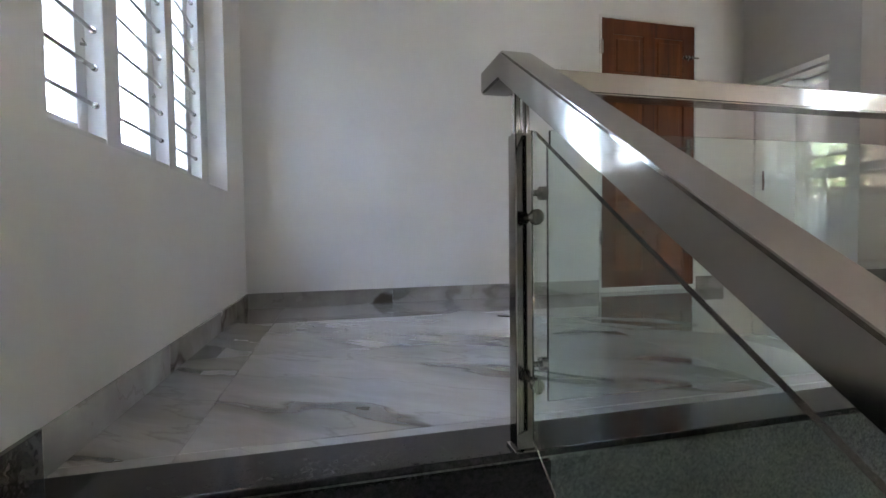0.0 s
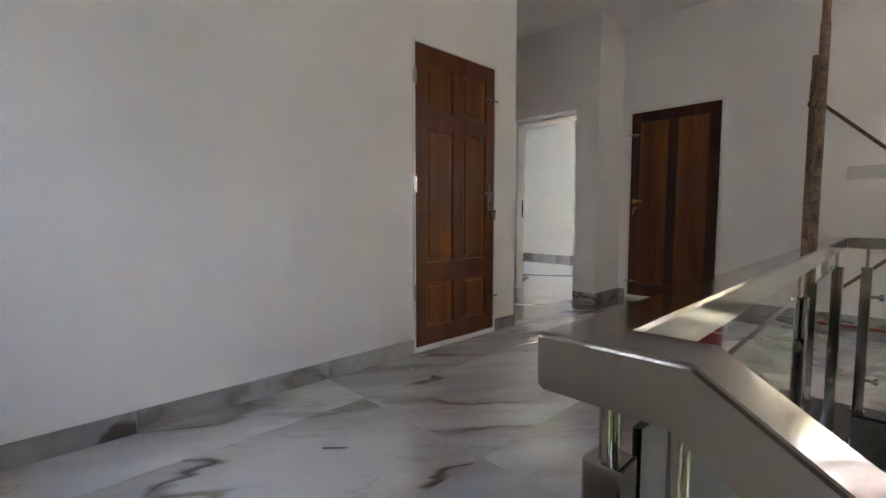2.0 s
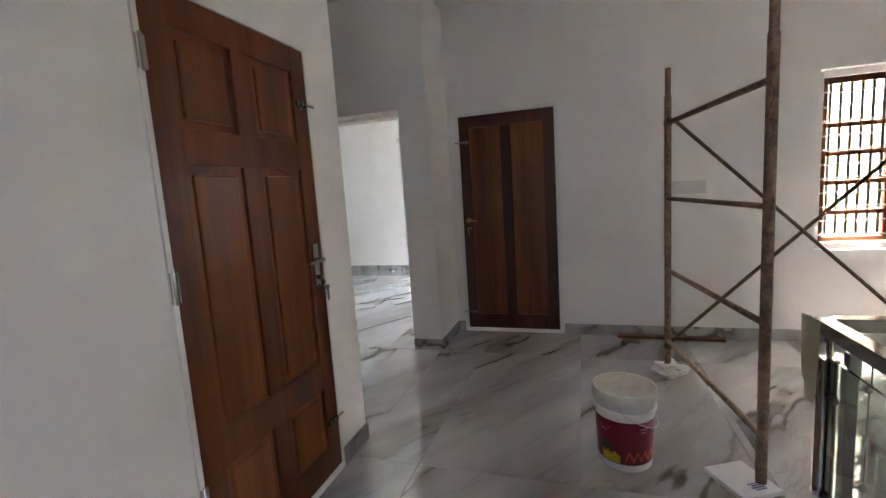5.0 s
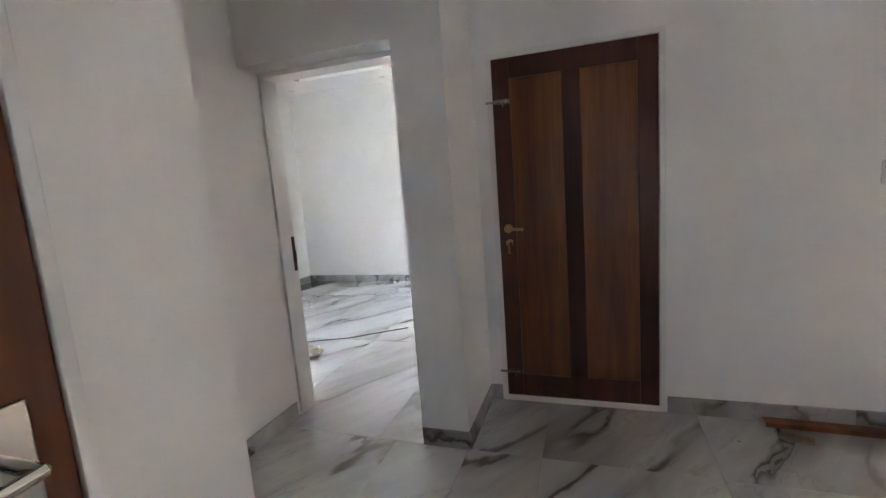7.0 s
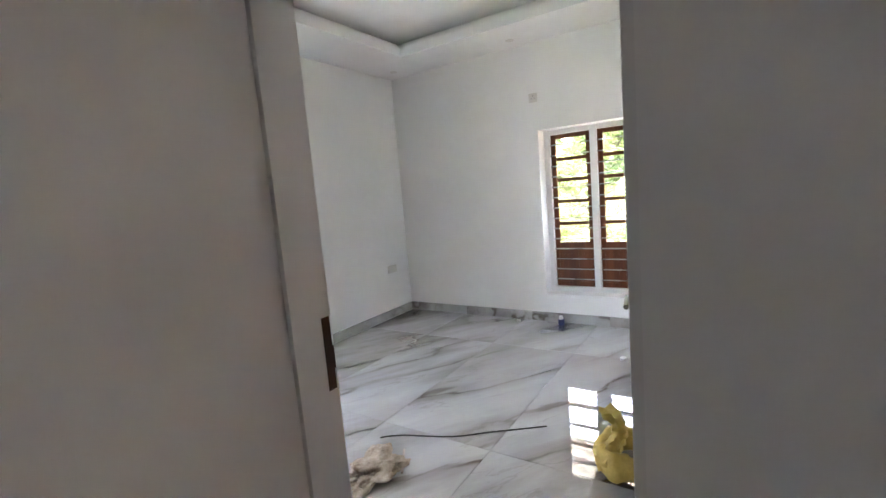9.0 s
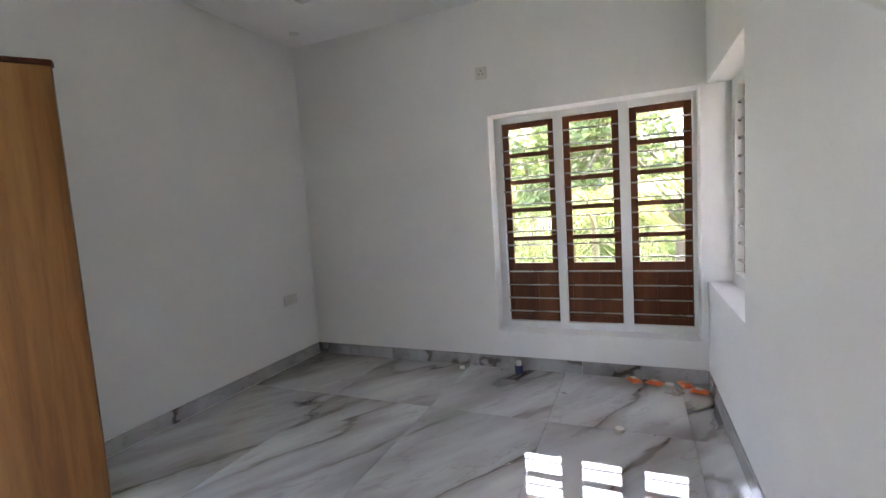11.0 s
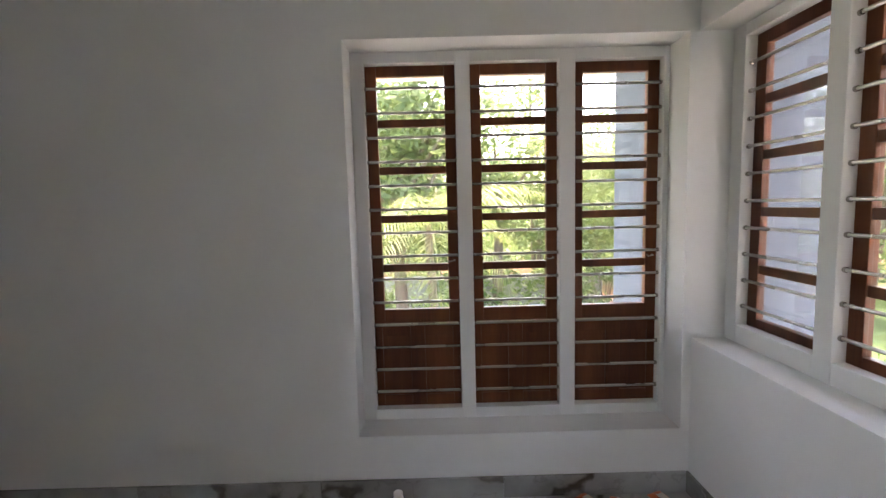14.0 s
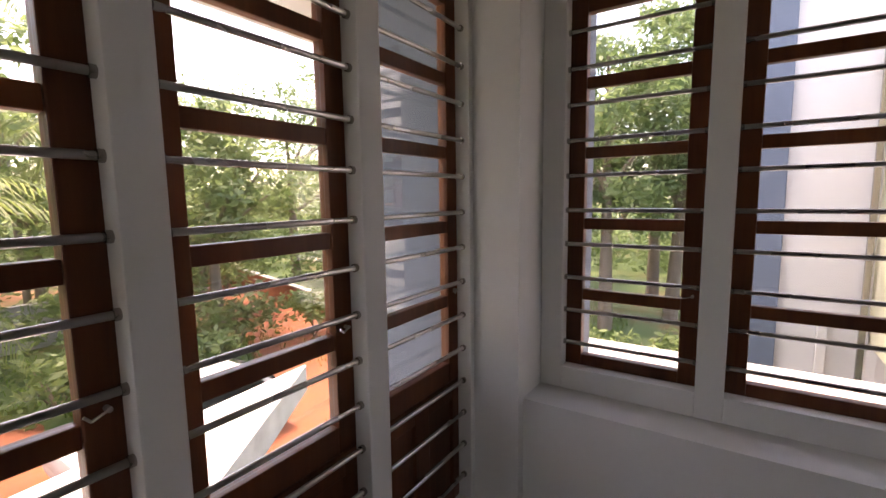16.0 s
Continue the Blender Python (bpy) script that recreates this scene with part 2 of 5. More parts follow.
def wall_grid(name, along, u0, u1, z0, z1, w0, w1, holes=(), material=None, label="", category="wall"):
    """A wall that runs along x or y, with rectangular openings (u0, u1, z0, z1) right through it."""
    us = sorted({u0, u1, *[h[i] for h in holes for i in (0, 1)]})
    zs = sorted({z0, z1, *[h[i] for h in holes for i in (2, 3)]})
    us = [u for u in us if u0 <= u <= u1]
    zs = [z for z in zs if z0 <= z <= z1]

    def solid(i, j):
        if not (0 <= i < len(us) - 1 and 0 <= j < len(zs) - 1):
            return False
        cu, cz = (us[i] + us[i + 1]) / 2, (zs[j] + zs[j + 1]) / 2
        return not any(h[0] < cu < h[1] and h[2] < cz < h[3] for h in holes)

    bm = bmesh.new()
    seen = {}

    def v(u, w, z):
        k = (round(u, 4), round(w, 4), round(z, 4))
        if k not in seen:
            seen[k] = bm.verts.new((u, w, z) if along == "x" else (w, u, z))
        return seen[k]

    for i in range(len(us) - 1):
        for j in range(len(zs) - 1):
            if not solid(i, j):
                continue
            a, b, c, d = us[i], us[i + 1], zs[j], zs[j + 1]
            bm.faces.new((v(a, w0, c), v(b, w0, c), v(b, w0, d), v(a, w0, d)))
            bm.faces.new((v(a, w1, d), v(b, w1, d), v(b, w1, c), v(a, w1, c)))
            if not solid(i - 1, j):
                bm.faces.new((v(a, w0, c), v(a, w0, d), v(a, w1, d), v(a, w1, c)))
            if not solid(i + 1, j):
                bm.faces.new((v(b, w0, d), v(b, w0, c), v(b, w1, c), v(b, w1, d)))
            if not solid(i, j - 1):
                bm.faces.new((v(a, w0, c), v(a, w1, c), v(b, w1, c), v(b, w0, c)))
            if not solid(i, j + 1):
                bm.faces.new((v(a, w0, d), v(b, w0, d), v(b, w1, d), v(a, w1, d)))
    bmesh.ops.recalc_face_normals(bm, faces=bm.faces)
    ob = part(name, bm, material or PAINT)
    return tagged(ob, label, category, kind="structure")


# ---- the setting ----
HC = 3.06      # hall ceiling
BC = 2.88      # bedroom ceiling border
EX, NY, SY = 8.995, 3.664, 0.345
DX = 5.667     # wall with the terrace door
wall_grid("wall_west", "y", -5.4, 0.0, -3.3, HC, -0.25, 0.0, [(-1.95, -0.425, 0.71, 2.02)], label="white painted wall with a barred window over the stairs")
wall_grid("wall_north", "x", -0.25, 3.64, -3.3, HC, 0.0, 0.2, [(2.513, 3.384, 0.0, 2.103)], label="plain white plastered hall wall with a panelled door")
wall_grid("wall_return", "y", 0.2, 1.165, -3.3, HC, 3.44, 3.64, label="white plastered side wall of the passage")
wall_grid("wall_passage", "x", 3.44, 5.092, -3.3, HC, 1.165, 1.4, label="white plastered back wall of the passage")
wall_grid("wall_bedroom_west", "y", -0.01, NY + 0.2, -3.3, HC, 5.092, 5.39, [(0.252, 1.165, -0.02, 2.105)], label="white wall with the bedroom doorway")
wall_grid("wall_bedroom_south", "x", 6.35, EX + 0.34, -3.3, HC, -0.01, SY, [(7.93, EX, 0.715, 2.017)], label="white wall with a barred corner window above a sill")
wall_grid("wall_door_pocket", "x", 5.39, 6.35, -3.3, HC, -0.01, 0.262, label="white wall set back behind the open door")
wall_grid("wall_bedroom_east", "y", SY, NY + 0.2, -3.3, HC, EX, EX + 0.34, [(0.385, 1.83, 0.30, 2.017)], label="white wall with a tall barred window near the corner")
wall_grid("wall_bedroom_north", "x", 5.39, EX, -3.3, HC, NY, NY + 0.2, [(5.42, 6.20, 0.0, 2.08)], label="plain white bedroom wall with low sockets")
wall_grid("wall_terrace", "y", -5.4, -0.01, -3.3, HC, DX, DX + 0.2, [(-1.0305, -0.0915, 0.0, 2.1105), (-5.2, -2.96, 0.75, 2.12)], label="white hall wall with a door and a barred window")
wall_grid("wall_south", "x", -0.25, DX + 0.2, -3.3, HC, -5.6, -5.4, [(0.85, 2.25, -1.45, -0.38)], label="white wall with a barred window over the half landing")
tagged(part("ceiling_hall", bbox(-0.25, DX + 0.2, -5.6, 1.4, HC, HC + 0.15), CEIL), "flat white painted hall ceiling", "ceiling", kind="structure")
bm = bmesh.new()
TX0, TX1, TY0, TY1 = 6.03, 8.36, 0.97, 3.01
for c, z0, z1 in ((0.0, BC, BC + 0.085), (0.13, BC + 0.085, HC - 0.002)):
    box(bm, 5.39, EX, SY, TY0 - c, z0, z1)
    box(bm, 5.39, EX, TY1 + c, NY, z0, z1)
    box(bm, 5.39, TX0 - c, TY0 - c, TY1 + c, z0, z1)
    box(bm, TX1 + c, EX, TY0 - c, TY1 + c, z0, z1)
tagged(part("ceiling_bedroom", bm, CEIL), "white gypsum ceiling with a recessed square tray and cove", "ceiling", kind="structure")
tagged(part("ceiling_tray", bbox(5.092, EX + 0.34, -0.01, NY + 0.2, HC, HC + 0.15), CEIL), "white raised centre of the bedroom ceiling", "ceiling", kind="structure")
# floor slabs
bm = bmesh.new()
box(bm, 0, DX, -2.15, 0.0, -0.16, -0.012)
box(bm, 3.64, 5.092, 0.0, 1.2, -0.16, -0.012)
box(bm, 3.51, DX, -5.4, -2.15, -0.16, -0.012)
box(bm, 5.092, EX, 0.0, NY, -0.16, -0.012)
floor = tagged(part("floor", bm, GROUT), "polished grey-veined marble tile floor", "floor", kind="structure")
tagged(part("lower_floor", bbox(-0.25, DX + 0.2, -5.6, 1.4, -3.4, -3.3), MARBLE), "tiled floor of the storey below", "floor", kind="structure")


# ---- windows ----
def window(name, m, width, z0, z1, panes, bars, sash_wood, white, label, solid_to=None, pane_tops=1.967, outward=0.05, rail=0.05, muntins=(1.711, 1.494, 1.267, 1.032)):
    """A barred casement window. u runs along the wall, w outwards, from the origin m. panes: (u0, u1) openings of the fixed frame; solid_to: height up to which a wooden panel closes it."""
    top = empty(name, m)
    tagged(top, label, "window", kind="structure")
    f0, f1 = 0.0, outward
    zb = z0 + rail
    us = sorted(u for p in panes for u in p)
    edges = [0.0] + us + [width]
    fr = part("window_frame", bmesh.new(), white, top)
    bm = bmesh.new()
    for i in range(0, len(edges), 2):
        box(bm, edges[i], edges[i + 1], f0, f1, z0, z1, 0.004)
    for u0, u1 in panes:
        box(bm, u0, u1, f0 + 0.001, f1 - 0.001, z0, zb, 0.003)
        box(bm, u0, u1, f0 + 0.001, f1 - 0.001, pane_tops, z1, 0.003)
    bm.to_mesh(fr.data)
    bm.free()
    for u0, u1 in panes:
        for z in bars:
            b = part("bar", rod(bmesh.new(), (u0 - 0.012, 0.026, z), (u1 + 0.012, 0.026, z), 0.0065, 12), BAR_STEEL, top)
            smooth(b)
            for u, d in ((u0, 1), (u1, -1)):
                smooth(part("ferrule", rod(bmesh.new(), (u - d * 0.004, 0.026, z), (u + d * 0.009, 0.026, z), 0.0095, 10), DARK_STEEL, b))
        a0, a1, w0, w1 = u0 - 0.035, u1 + 0.035, f1, f1 + 0.035
        sb, st = (solid_to if solid_to else zb - 0.03), pane_tops + 0.03
        s = 0.085
        sash = part("sash", bmesh.new(), sash_wood, top)
        bm = bmesh.new()
        box(bm, a0, a0 + s, w0, w1, sb, st, 0.003)
        box(bm, a1 - s, a1, w0, w1, sb, st, 0.003)
        box(bm, a0 + s, a1 - s, w0 + 0.001, w1 - 0.001, st - 0.075, st, 0.003)
        box(bm, a0 + s, a1 - s, w0 + 0.001, w1 - 0.001, sb, sb + 0.065, 0.003)
        bm.to_mesh(sash.data)
        bm.free()
        for z in muntins:
            if sb < z < st:
                part("muntin", bbox(a0 + s, a1 - s, w0 + 0.004, w1 - 0.004, z - 0.018, z + 0.018, bevel=0.003), sash_wood, sash)
        g = part("pane", bbox(a0 + s - 0.005, a1 - s + 0.005, w0 + 0.014, w0 + 0.019, sb + 0.06, st - 0.07), PANE, sash)
        g.visible_shadow = False
        hook = bmesh.new()
        rod(hook, (u1 - 0.02, w0 - 0.012, sb + 0.30), (u1 - 0.045, w0 - 0.022, sb + 0.295), 0.0022, 8)
        rod(hook, (u1 - 0.045, w0 - 0.022, sb + 0.295), (u1 - 0.053, w0 - 0.020, sb + 0.304), 0.0022, 8)
        rod(hook, (u1 - 0.02, w0 + 0.002, sb + 0.30), (u1 - 0.02, w0 - 0.014, sb + 0.30), 0.0045, 8)
        part("hook", hook, BAR_STEEL, sash)
        if solid_to:
            pn = part("lower_panel", bmesh.new(), sash_wood, top)
            bm = bmesh.new()
            zt = solid_to - 0.004
            mid = (a0 + a1) / 2
            for c0, c1 in ((a0, a0 + 0.07), (mid - 0.035, mid + 0.035), (a1 - 0.07, a1)):
                box(bm, c0, c1, w0, w1, zb - 0.03, zt, 0.003)
            for c0, c1 in ((a0 + 0.07, mid - 0.035), (mid + 0.035, a1 - 0.07)):
                box(bm, c0, c1, w0 + 0.012, w1 - 0.008, zb - 0.02, zt - 0.002)
                box(bm, c0, c1, w0 + 0.001, w1 - 0.001, zb - 0.03, zb + 0.05, 0.003)
                box(bm, c0, c1, w0 + 0.001, w1 - 0.001, zt - 0.06, zt, 0.003)
            bm.to_mesh(pn.data)
            bm.free()
    return top


def m_axes(o, u, w):
    """Pose whose x runs along u and y along w."""
    u, w = Vector(u), Vector(w)
    m = Matrix((u, w, u.cross(w))).transposed().to_4x4()
    m.translation = Vector(o)
    return m


BARS = [1.862 - 0.110 * i for i in range(14)]
# east window: u runs along -y
window("window_1", m_axes((EX + 0.155, 1.83, 0), (0, -1, 0), (1, 0, 0)), 1.443, 0.302, 2.015,
       [(0.059, 0.472), (0.539, 0.943), (1.016, 1.418)], BARS, WOOD_WIN, FRAME_WHITE,
       "white-framed triple window with steel bars, teak sashes and lower panels", solid_to=0.765)
window("window_2", m_axes((EX - 0.002, 0.205, 0), (-1, 0, 0), (0, -1, 0)), 1.063, 0.717, 2.015,
       [(0.073, 0.463), (0.535, 0.975)], BARS[:10], WOOD_WIN, FRAME_WHITE, "white-framed double window with steel bars and teak sashes", rail=0.075)
window("window_3", m_axes((-0.09, -1.949, 0), (0, 1, 0), (-1, 0, 0)), 1.523, 0.712, 2.018,
       [(0.06, 0.45), (0.545, 0.955), (1.04, 1.40)], [0.86 + 0.11 * i for i in range(11)], FRAME_WHITE, FRAME_WHITE,
       "white window with three barred casements above the stairs", muntins=(), outward=0.05)
window("window_4", m_axes((DX + 0.06, -2.962, 0), (0, -1, 0), (1, 0, 0)), 2.236, 0.752, 2.118,
       [(0.045, 0.53), (0.59, 1.09), (1.15, 1.66), (1.72, 2.19)], [0.86 + 0.11 * i for i in range(11)], WOOD_WIN, FRAME_WHITE,
       "white-framed barred hall window with teak sashes", pane_tops=2.07)

window("window_5", m_axes((2.25, -5.49, 0), (-1, 0, 0), (0, -1, 0)), 1.4, -1.448, -0.382,
       [(0.06, 0.66), (0.74, 1.34)], [-1.31 + 0.13 * i for i in range(7)], FRAME_WHITE, FRAME_WHITE,
       "tall white barred window lighting the half landing", pane_tops=-0.43, muntins=())


# ---- doors ----
def door_leaf(parent, w, h, z0, layout, panel=None, rail=None):
    """A panelled leaf in the plane w=0 (front towards -y), u from 0 to w."""
    st, t = 0.10, 0.035
    leaf = part("leaf", bmesh.new(), rail or WOOD_RAIL, parent)
    bm = bmesh.new()
    box(bm, 0, st, 0, t, z0, z0 + h, 0.004)
    box(bm, w - st, w, 0, t, z0, z0 + h, 0.004)
    for r0, r1 in layout["rails"]:
        box(bm, st, w - st, 0.001, t - 0.001, z0 + r0, z0 + r1, 0.003)
    if layout["mid"]:
        for a, b in layout["gaps"]:
            box(bm, w / 2 - 0.05, w / 2 + 0.05, 0.001, t - 0.001, z0 + a, z0 + b, 0.003)
    bm.to_mesh(leaf.data)
    bm.free()
    for a, b in layout["gaps"]:
        for u0, u1 in ((st, w / 2 - 0.05), (w / 2 + 0.05, w - st)):
            bm = bmesh.new()
            box(bm, u0, u1, 0.016, t - 0.004, z0 + a, z0 + b)
            if layout["raised"]:
                box(bm, u0 + 0.03, u1 - 0.03, 0.005, 0.02, z0 + a + 0.03, z0 + b - 0.03, 0.009)
            part("panel", bm, panel or WOOD_PANEL, leaf)
    return leaf


def bolt(parent, u, z, sgn):
    b = bmesh.new()
    box(b, u, u + sgn * 0.085, -0.006, 0.0, z - 0.013, z + 0.013, 0.002)
    rod(b, (u - sgn * 0.05, -0.014, z), (u + sgn * 0.075, -0.014, z), 0.007, 10)
    for du in (0.012, 0.045, 0.072):
        box(b, u + sgn * (du - 0.006), u + sgn * (du + 0.006), -0.024, -0.004, z - 0.012, z + 0.012, 0.002)
    rod(b, (u + sgn * 0.05, -0.014, z), (u + sgn * 0.05, -0.016, z - 0.03), 0.004, 8)
    part("bolt", b, STEEL, parent, "polished steel tower bolt")


def hinge(parent, u, z):
    b = bmesh.new()
    rod(b, (u, -0.004, z - 0.055), (u, -0.004, z + 0.055), 0.007, 10)
    box(b, u - 0.016, u + 0.016, -0.003, 0.002, z - 0.05, z + 0.05)
    part("hinge", b, STEEL, parent)


def door_frame(parent, w, h, fw, depth, bottom=True, y0=-0.003):
    bm = bmesh.new()
    box(bm, -fw, 0, y0, depth, 0, h + fw, 0.003)
    box(bm, w, w + fw, y0, depth, 0, h + fw, 0.003)
    box(bm, 0, w, y0, depth, h, h + fw, 0.003)
    if bottom:
        box(bm, 0, w, y0, depth, 0, 0.033, 0.003)
        for u0, u1 in ((-0.001, 0.018), (w - 0.018, w + 0.001)):
            box(bm, u0, u1, 0.038, depth - 0.004, 0.032, h + 0.001)
        box(bm, 0.018, w - 0.018, 0.038, depth - 0.004, h - 0.018, h + 0.001)
    part("frame", bm, FRAME_WHITE, parent, "white painted frame")


d1 = tagged(empty("door_1", m_axes((2.535, -0.004, 0), (1, 0, 0), (0, 1, 0))), "closed reddish-brown six-panel wooden door with steel lock plate", "door", kind="structure")
door_frame(d1, 0.827, 2.08, 0.020, 0.12)
lay6 = {"rails": [(0, 0.13), (0.44, 0.58), (1.50, 1.62), (1.93, 2.04)], "gaps": [(0.13, 0.44), (0.58, 1.50), (1.62, 1.93)], "mid": True, "raised": True}
leaf1 = door_leaf(d1, 0.824, 2.042, 0.036, lay6, None, WOOD_RED)
# arched heads of the tall panels
for u0, sgn in ((0.10, 1), (0.71, -1)):
    bm = bmesh.new()
    pts = [(u0, 1.53)] + [(u0 + sgn * 0.255 * k / 8, 1.505 - 0.03 * math.cos(math.pi * k / 8) - 0.01) for k in range(9)] + [(u0 + sgn * 0.255, 1.53)]
    vs = [bm.verts.new((u, 0.003, z + 0.036)) for u, z in pts]
    f = bm.faces.new(vs)
    r = bmesh.ops.extrude_face_region(bm, geom=[f])
    bmesh.ops.translate(bm, vec=(0, 0.02, 0), verts=[v for v in r["geom"] if isinstance(v, bmesh.types.BMVert)])
    bmesh.ops.recalc_face_normals(bm, faces=bm.faces)
    part("arched_head", bm, WOOD_RED, leaf1)
for z in (0.42, 1.15, 1.86):
    hinge(d1, -0.004, z)
bolt(d1, 0.80, 1.83, -1)
bolt(d1, 0.80, 0.30, -1)
plate = part("lock_plate", bbox(0.742, 0.782, -0.010, 0.0, 0.98, 1.19, bevel=0.003), STEEL, d1, "brushed steel lock plate")
b = bmesh.new()
rod(b, (0.762, -0.008, 1.115), (0.762, -0.05, 1.115), 0.009)
rod(b, (0.766, -0.048, 1.115), (0.645, -0.048, 1.108), 0.0085)
smooth(part("lever_handle", b, STEEL, plate))
b = bmesh.new()
rod(b, (0.764, -0.008, 1.03), (0.764, -0.03, 1.03), 0.011)
for k in range(2):
    box(b, 0.758 + 0.03 * k, 0.774 + 0.03 * k, -0.035, -0.032, 0.94 - 0.03 * k, 0.995 - 0.03 * k, 0.001)
    rod(b, (0.766 + 0.03 * k, -0.037, 1.005 - 0.03 * k), (0.766 + 0.03 * k, -0.030, 1.005 - 0.03 * k), 0.012)
part("keys", b, DARK_STEEL, plate, "small bunch of keys in the lock")

d2 = tagged(empty("door_2", m_axes((DX - 0.004, -0.120, 0), (0, -1, 0), (1, 0, 0))), "closed dark teak two-panel terrace door with brass handle", "door", kind="structure")
door_frame(d2, 0.882, 2.082, 0.03, 0.12)
lay2 = {"rails": [(0, 0.14), (1.93, 2.044)], "gaps": [(0.14, 1.93)], "mid": True, "raised": False}
leaf2 = door_leaf(d2, 0.878, 2.044, 0.036, lay2, WOOD_AMBER)
bolt(d2, 0.012, 1.84, 1)
bolt(d2, 0.012, 0.20, 1)
b = bmesh.new()
rod(b, (0.055, 0.0, 1.103), (0.055, -0.012, 1.103), 0.026, 24)
rod(b, (0.055, -0.01, 1.103), (0.055, -0.052, 1.103), 0.009)
rod(b, (0.050, -0.05, 1.103), (0.148, -0.05, 1.100), 0.0085)
smooth(part("lever_handle", b, BRASS, leaf2, "aged brass lever handle"))
b = bmesh.new()
rod(b, (0.06, 0.0, 1.015), (0.06, -0.012, 1.015), 0.022, 24)
box(b, 0.055, 0.066, -0.04, -0.01, 1.005, 1.027, 0.002)
box(b, 0.052, 0.068, -0.042, -0.039, 0.955, 1.003, 0.001)
part("key_escutcheon", b, BRASS, leaf2, "brass keyhole rose with a hanging key")

# bedroom doorway: frame and the leaf folded back against the south wall
fr = tagged(empty("door_3", m_axes((5.25, 1.147, 0), (0, -1, 0), (1, 0, 0))), "white doorway frame with a teak door standing open", "door", kind="structure")
door_frame(fr, 0.85, 2.075, 0.030, 0.136, bottom=False)
strike = bmesh.new()
box(strike, -0.003, 0.001, 0.098, 0.128, 0.92, 1.14)
box(strike, -0.004, 0.002, 0.102, 0.132, 0.98, 1.05)
part("strike_recess", strike, WOOD_RAIL, fr, "bare wood cut-out for the lock strike")


# ---- stairs and railing ----
RISE, RUN, EDGE = 0.172, 0.262, -2.15
stairs = tagged(empty("stairs"), "flight of dark granite steps along the wall", "stairs", kind="structure")
for i in range(1, 9):
    y1 = EDGE - (i - 1) * RUN
    z = -i * RISE
    part("riser", bbox(0.0, 1.02, y1 - 0.02, y1, z, z + RISE - 0.022), GRANITE, stairs)
    part("tread", bbox(0.0, 1.04, y1 - RUN - 0.025, y1, z - 0.022, z, bevel=0.004), GREY_GRANITE, stairs)
soffit = bmesh.new()
for i in range(1, 9):
    y1 = EDGE - (i - 1) * RUN
    box(soffit, 0.0, 1.02, y1 - RUN, y1, -(i + 1) * RISE - 0.12, -i * RISE - 0.023)
part("soffit", soffit, PAINT, stairs)
tagged(part("mid_landing", bbox(0.0, 2.2, -5.4, EDGE - 8 * RUN, -9 * RISE - 0.15, -9 * RISE), GREY_GRANITE), "grey granite half landing of the stairs", "landing", kind="structure")
lower = tagged(empty("stairs_lower"), "lower flight of grey granite steps", "stairs", kind="structure")
for i in range(1, 9):
    y0 = EDGE - 8 * RUN + (i - 1) * RUN
    z = -9 * RISE - i * RISE
    part("tread", bbox(1.15, 2.2, y0, y0 + RUN + 0.02, z - 0.022, z), GREY_GRANITE, lower)
    part("riser", bbox(1.15, 2.2, y0, y0 + 0.02, z, z + RISE - 0.001), GREY_GRANITE, lower)
# granite edging round the stairwell, and the face of the slab under it
ed = bmesh.new()
box(ed, 0.0, 3.51, -2.17, -2.03, -0.012, 0.004, 0.004)
box(ed, 3.39, 3.53, -5.4, -2.171, -0.012, 0.004, 0.004)
tagged(part("granite_edging", ed, GRANITE), "black granite edging along the stairwell", "edging", kind="structure")
fa = bmesh.new()
box(fa, 0.0, 3.51, -2.158, -2.15, -0.16, -0.013)
box(fa, 1.04, 3.51, -2.156, -2.15, -0.35, -0.16)
box(fa, 3.502, 3.51, -5.4, -2.16, -0.35, -0.013)
tagged(part("slab_face", fa, GREY_GRANITE), "grey speckled granite facing of the landing slab", "facing", kind="structure")


def tube(points, half_w, half_h, bevel=0.004):
    """A rectangular handrail swept through points in one vertical plane, mitred at the bends."""
    bm = bmesh.new()
    pts = [Vector(p) for p in points]
    rings = []
    for i, p in enumerate(pts):
        a = (pts[i] - pts[i - 1]).normalized() if i else (pts[1] - pts[0]).normalized()
        b = (pts[i + 1] - pts[i]).normalized() if i + 1 < len(pts) else a
        t = (a + b).normalized()
        side = t.cross(Vector((0, 0, 1))).normalized()
        up = side.cross(t).normalized()
        k = 1.0 / max(0.3, t.dot(a))
        rings.append([bm.verts.new(p + side * sx * half_w + up * sz * half_h * k) for sx, sz in ((-1, -1), (1, -1), (1, 1), (-1, 1))])
    for a, b in zip(rings, rings[1:]):
        for i in range(4):
            bm.faces.new((a[i], a[(i + 1) % 4], b[(i + 1) % 4], b[i]))
    bm.faces.new(list(reversed(rings[0])))
    bm.faces.new(rings[-1])
    bmesh.ops.recalc_face_normals(bm, faces=bm.faces)
    es = [e for e in bm.edges if len(e.link_faces) == 2 and e.calc_face_angle() > 0.8]
    bmesh.ops.bevel(bm, geom=es, offset=bevel, segments=2, affect="EDGES")
    return bm


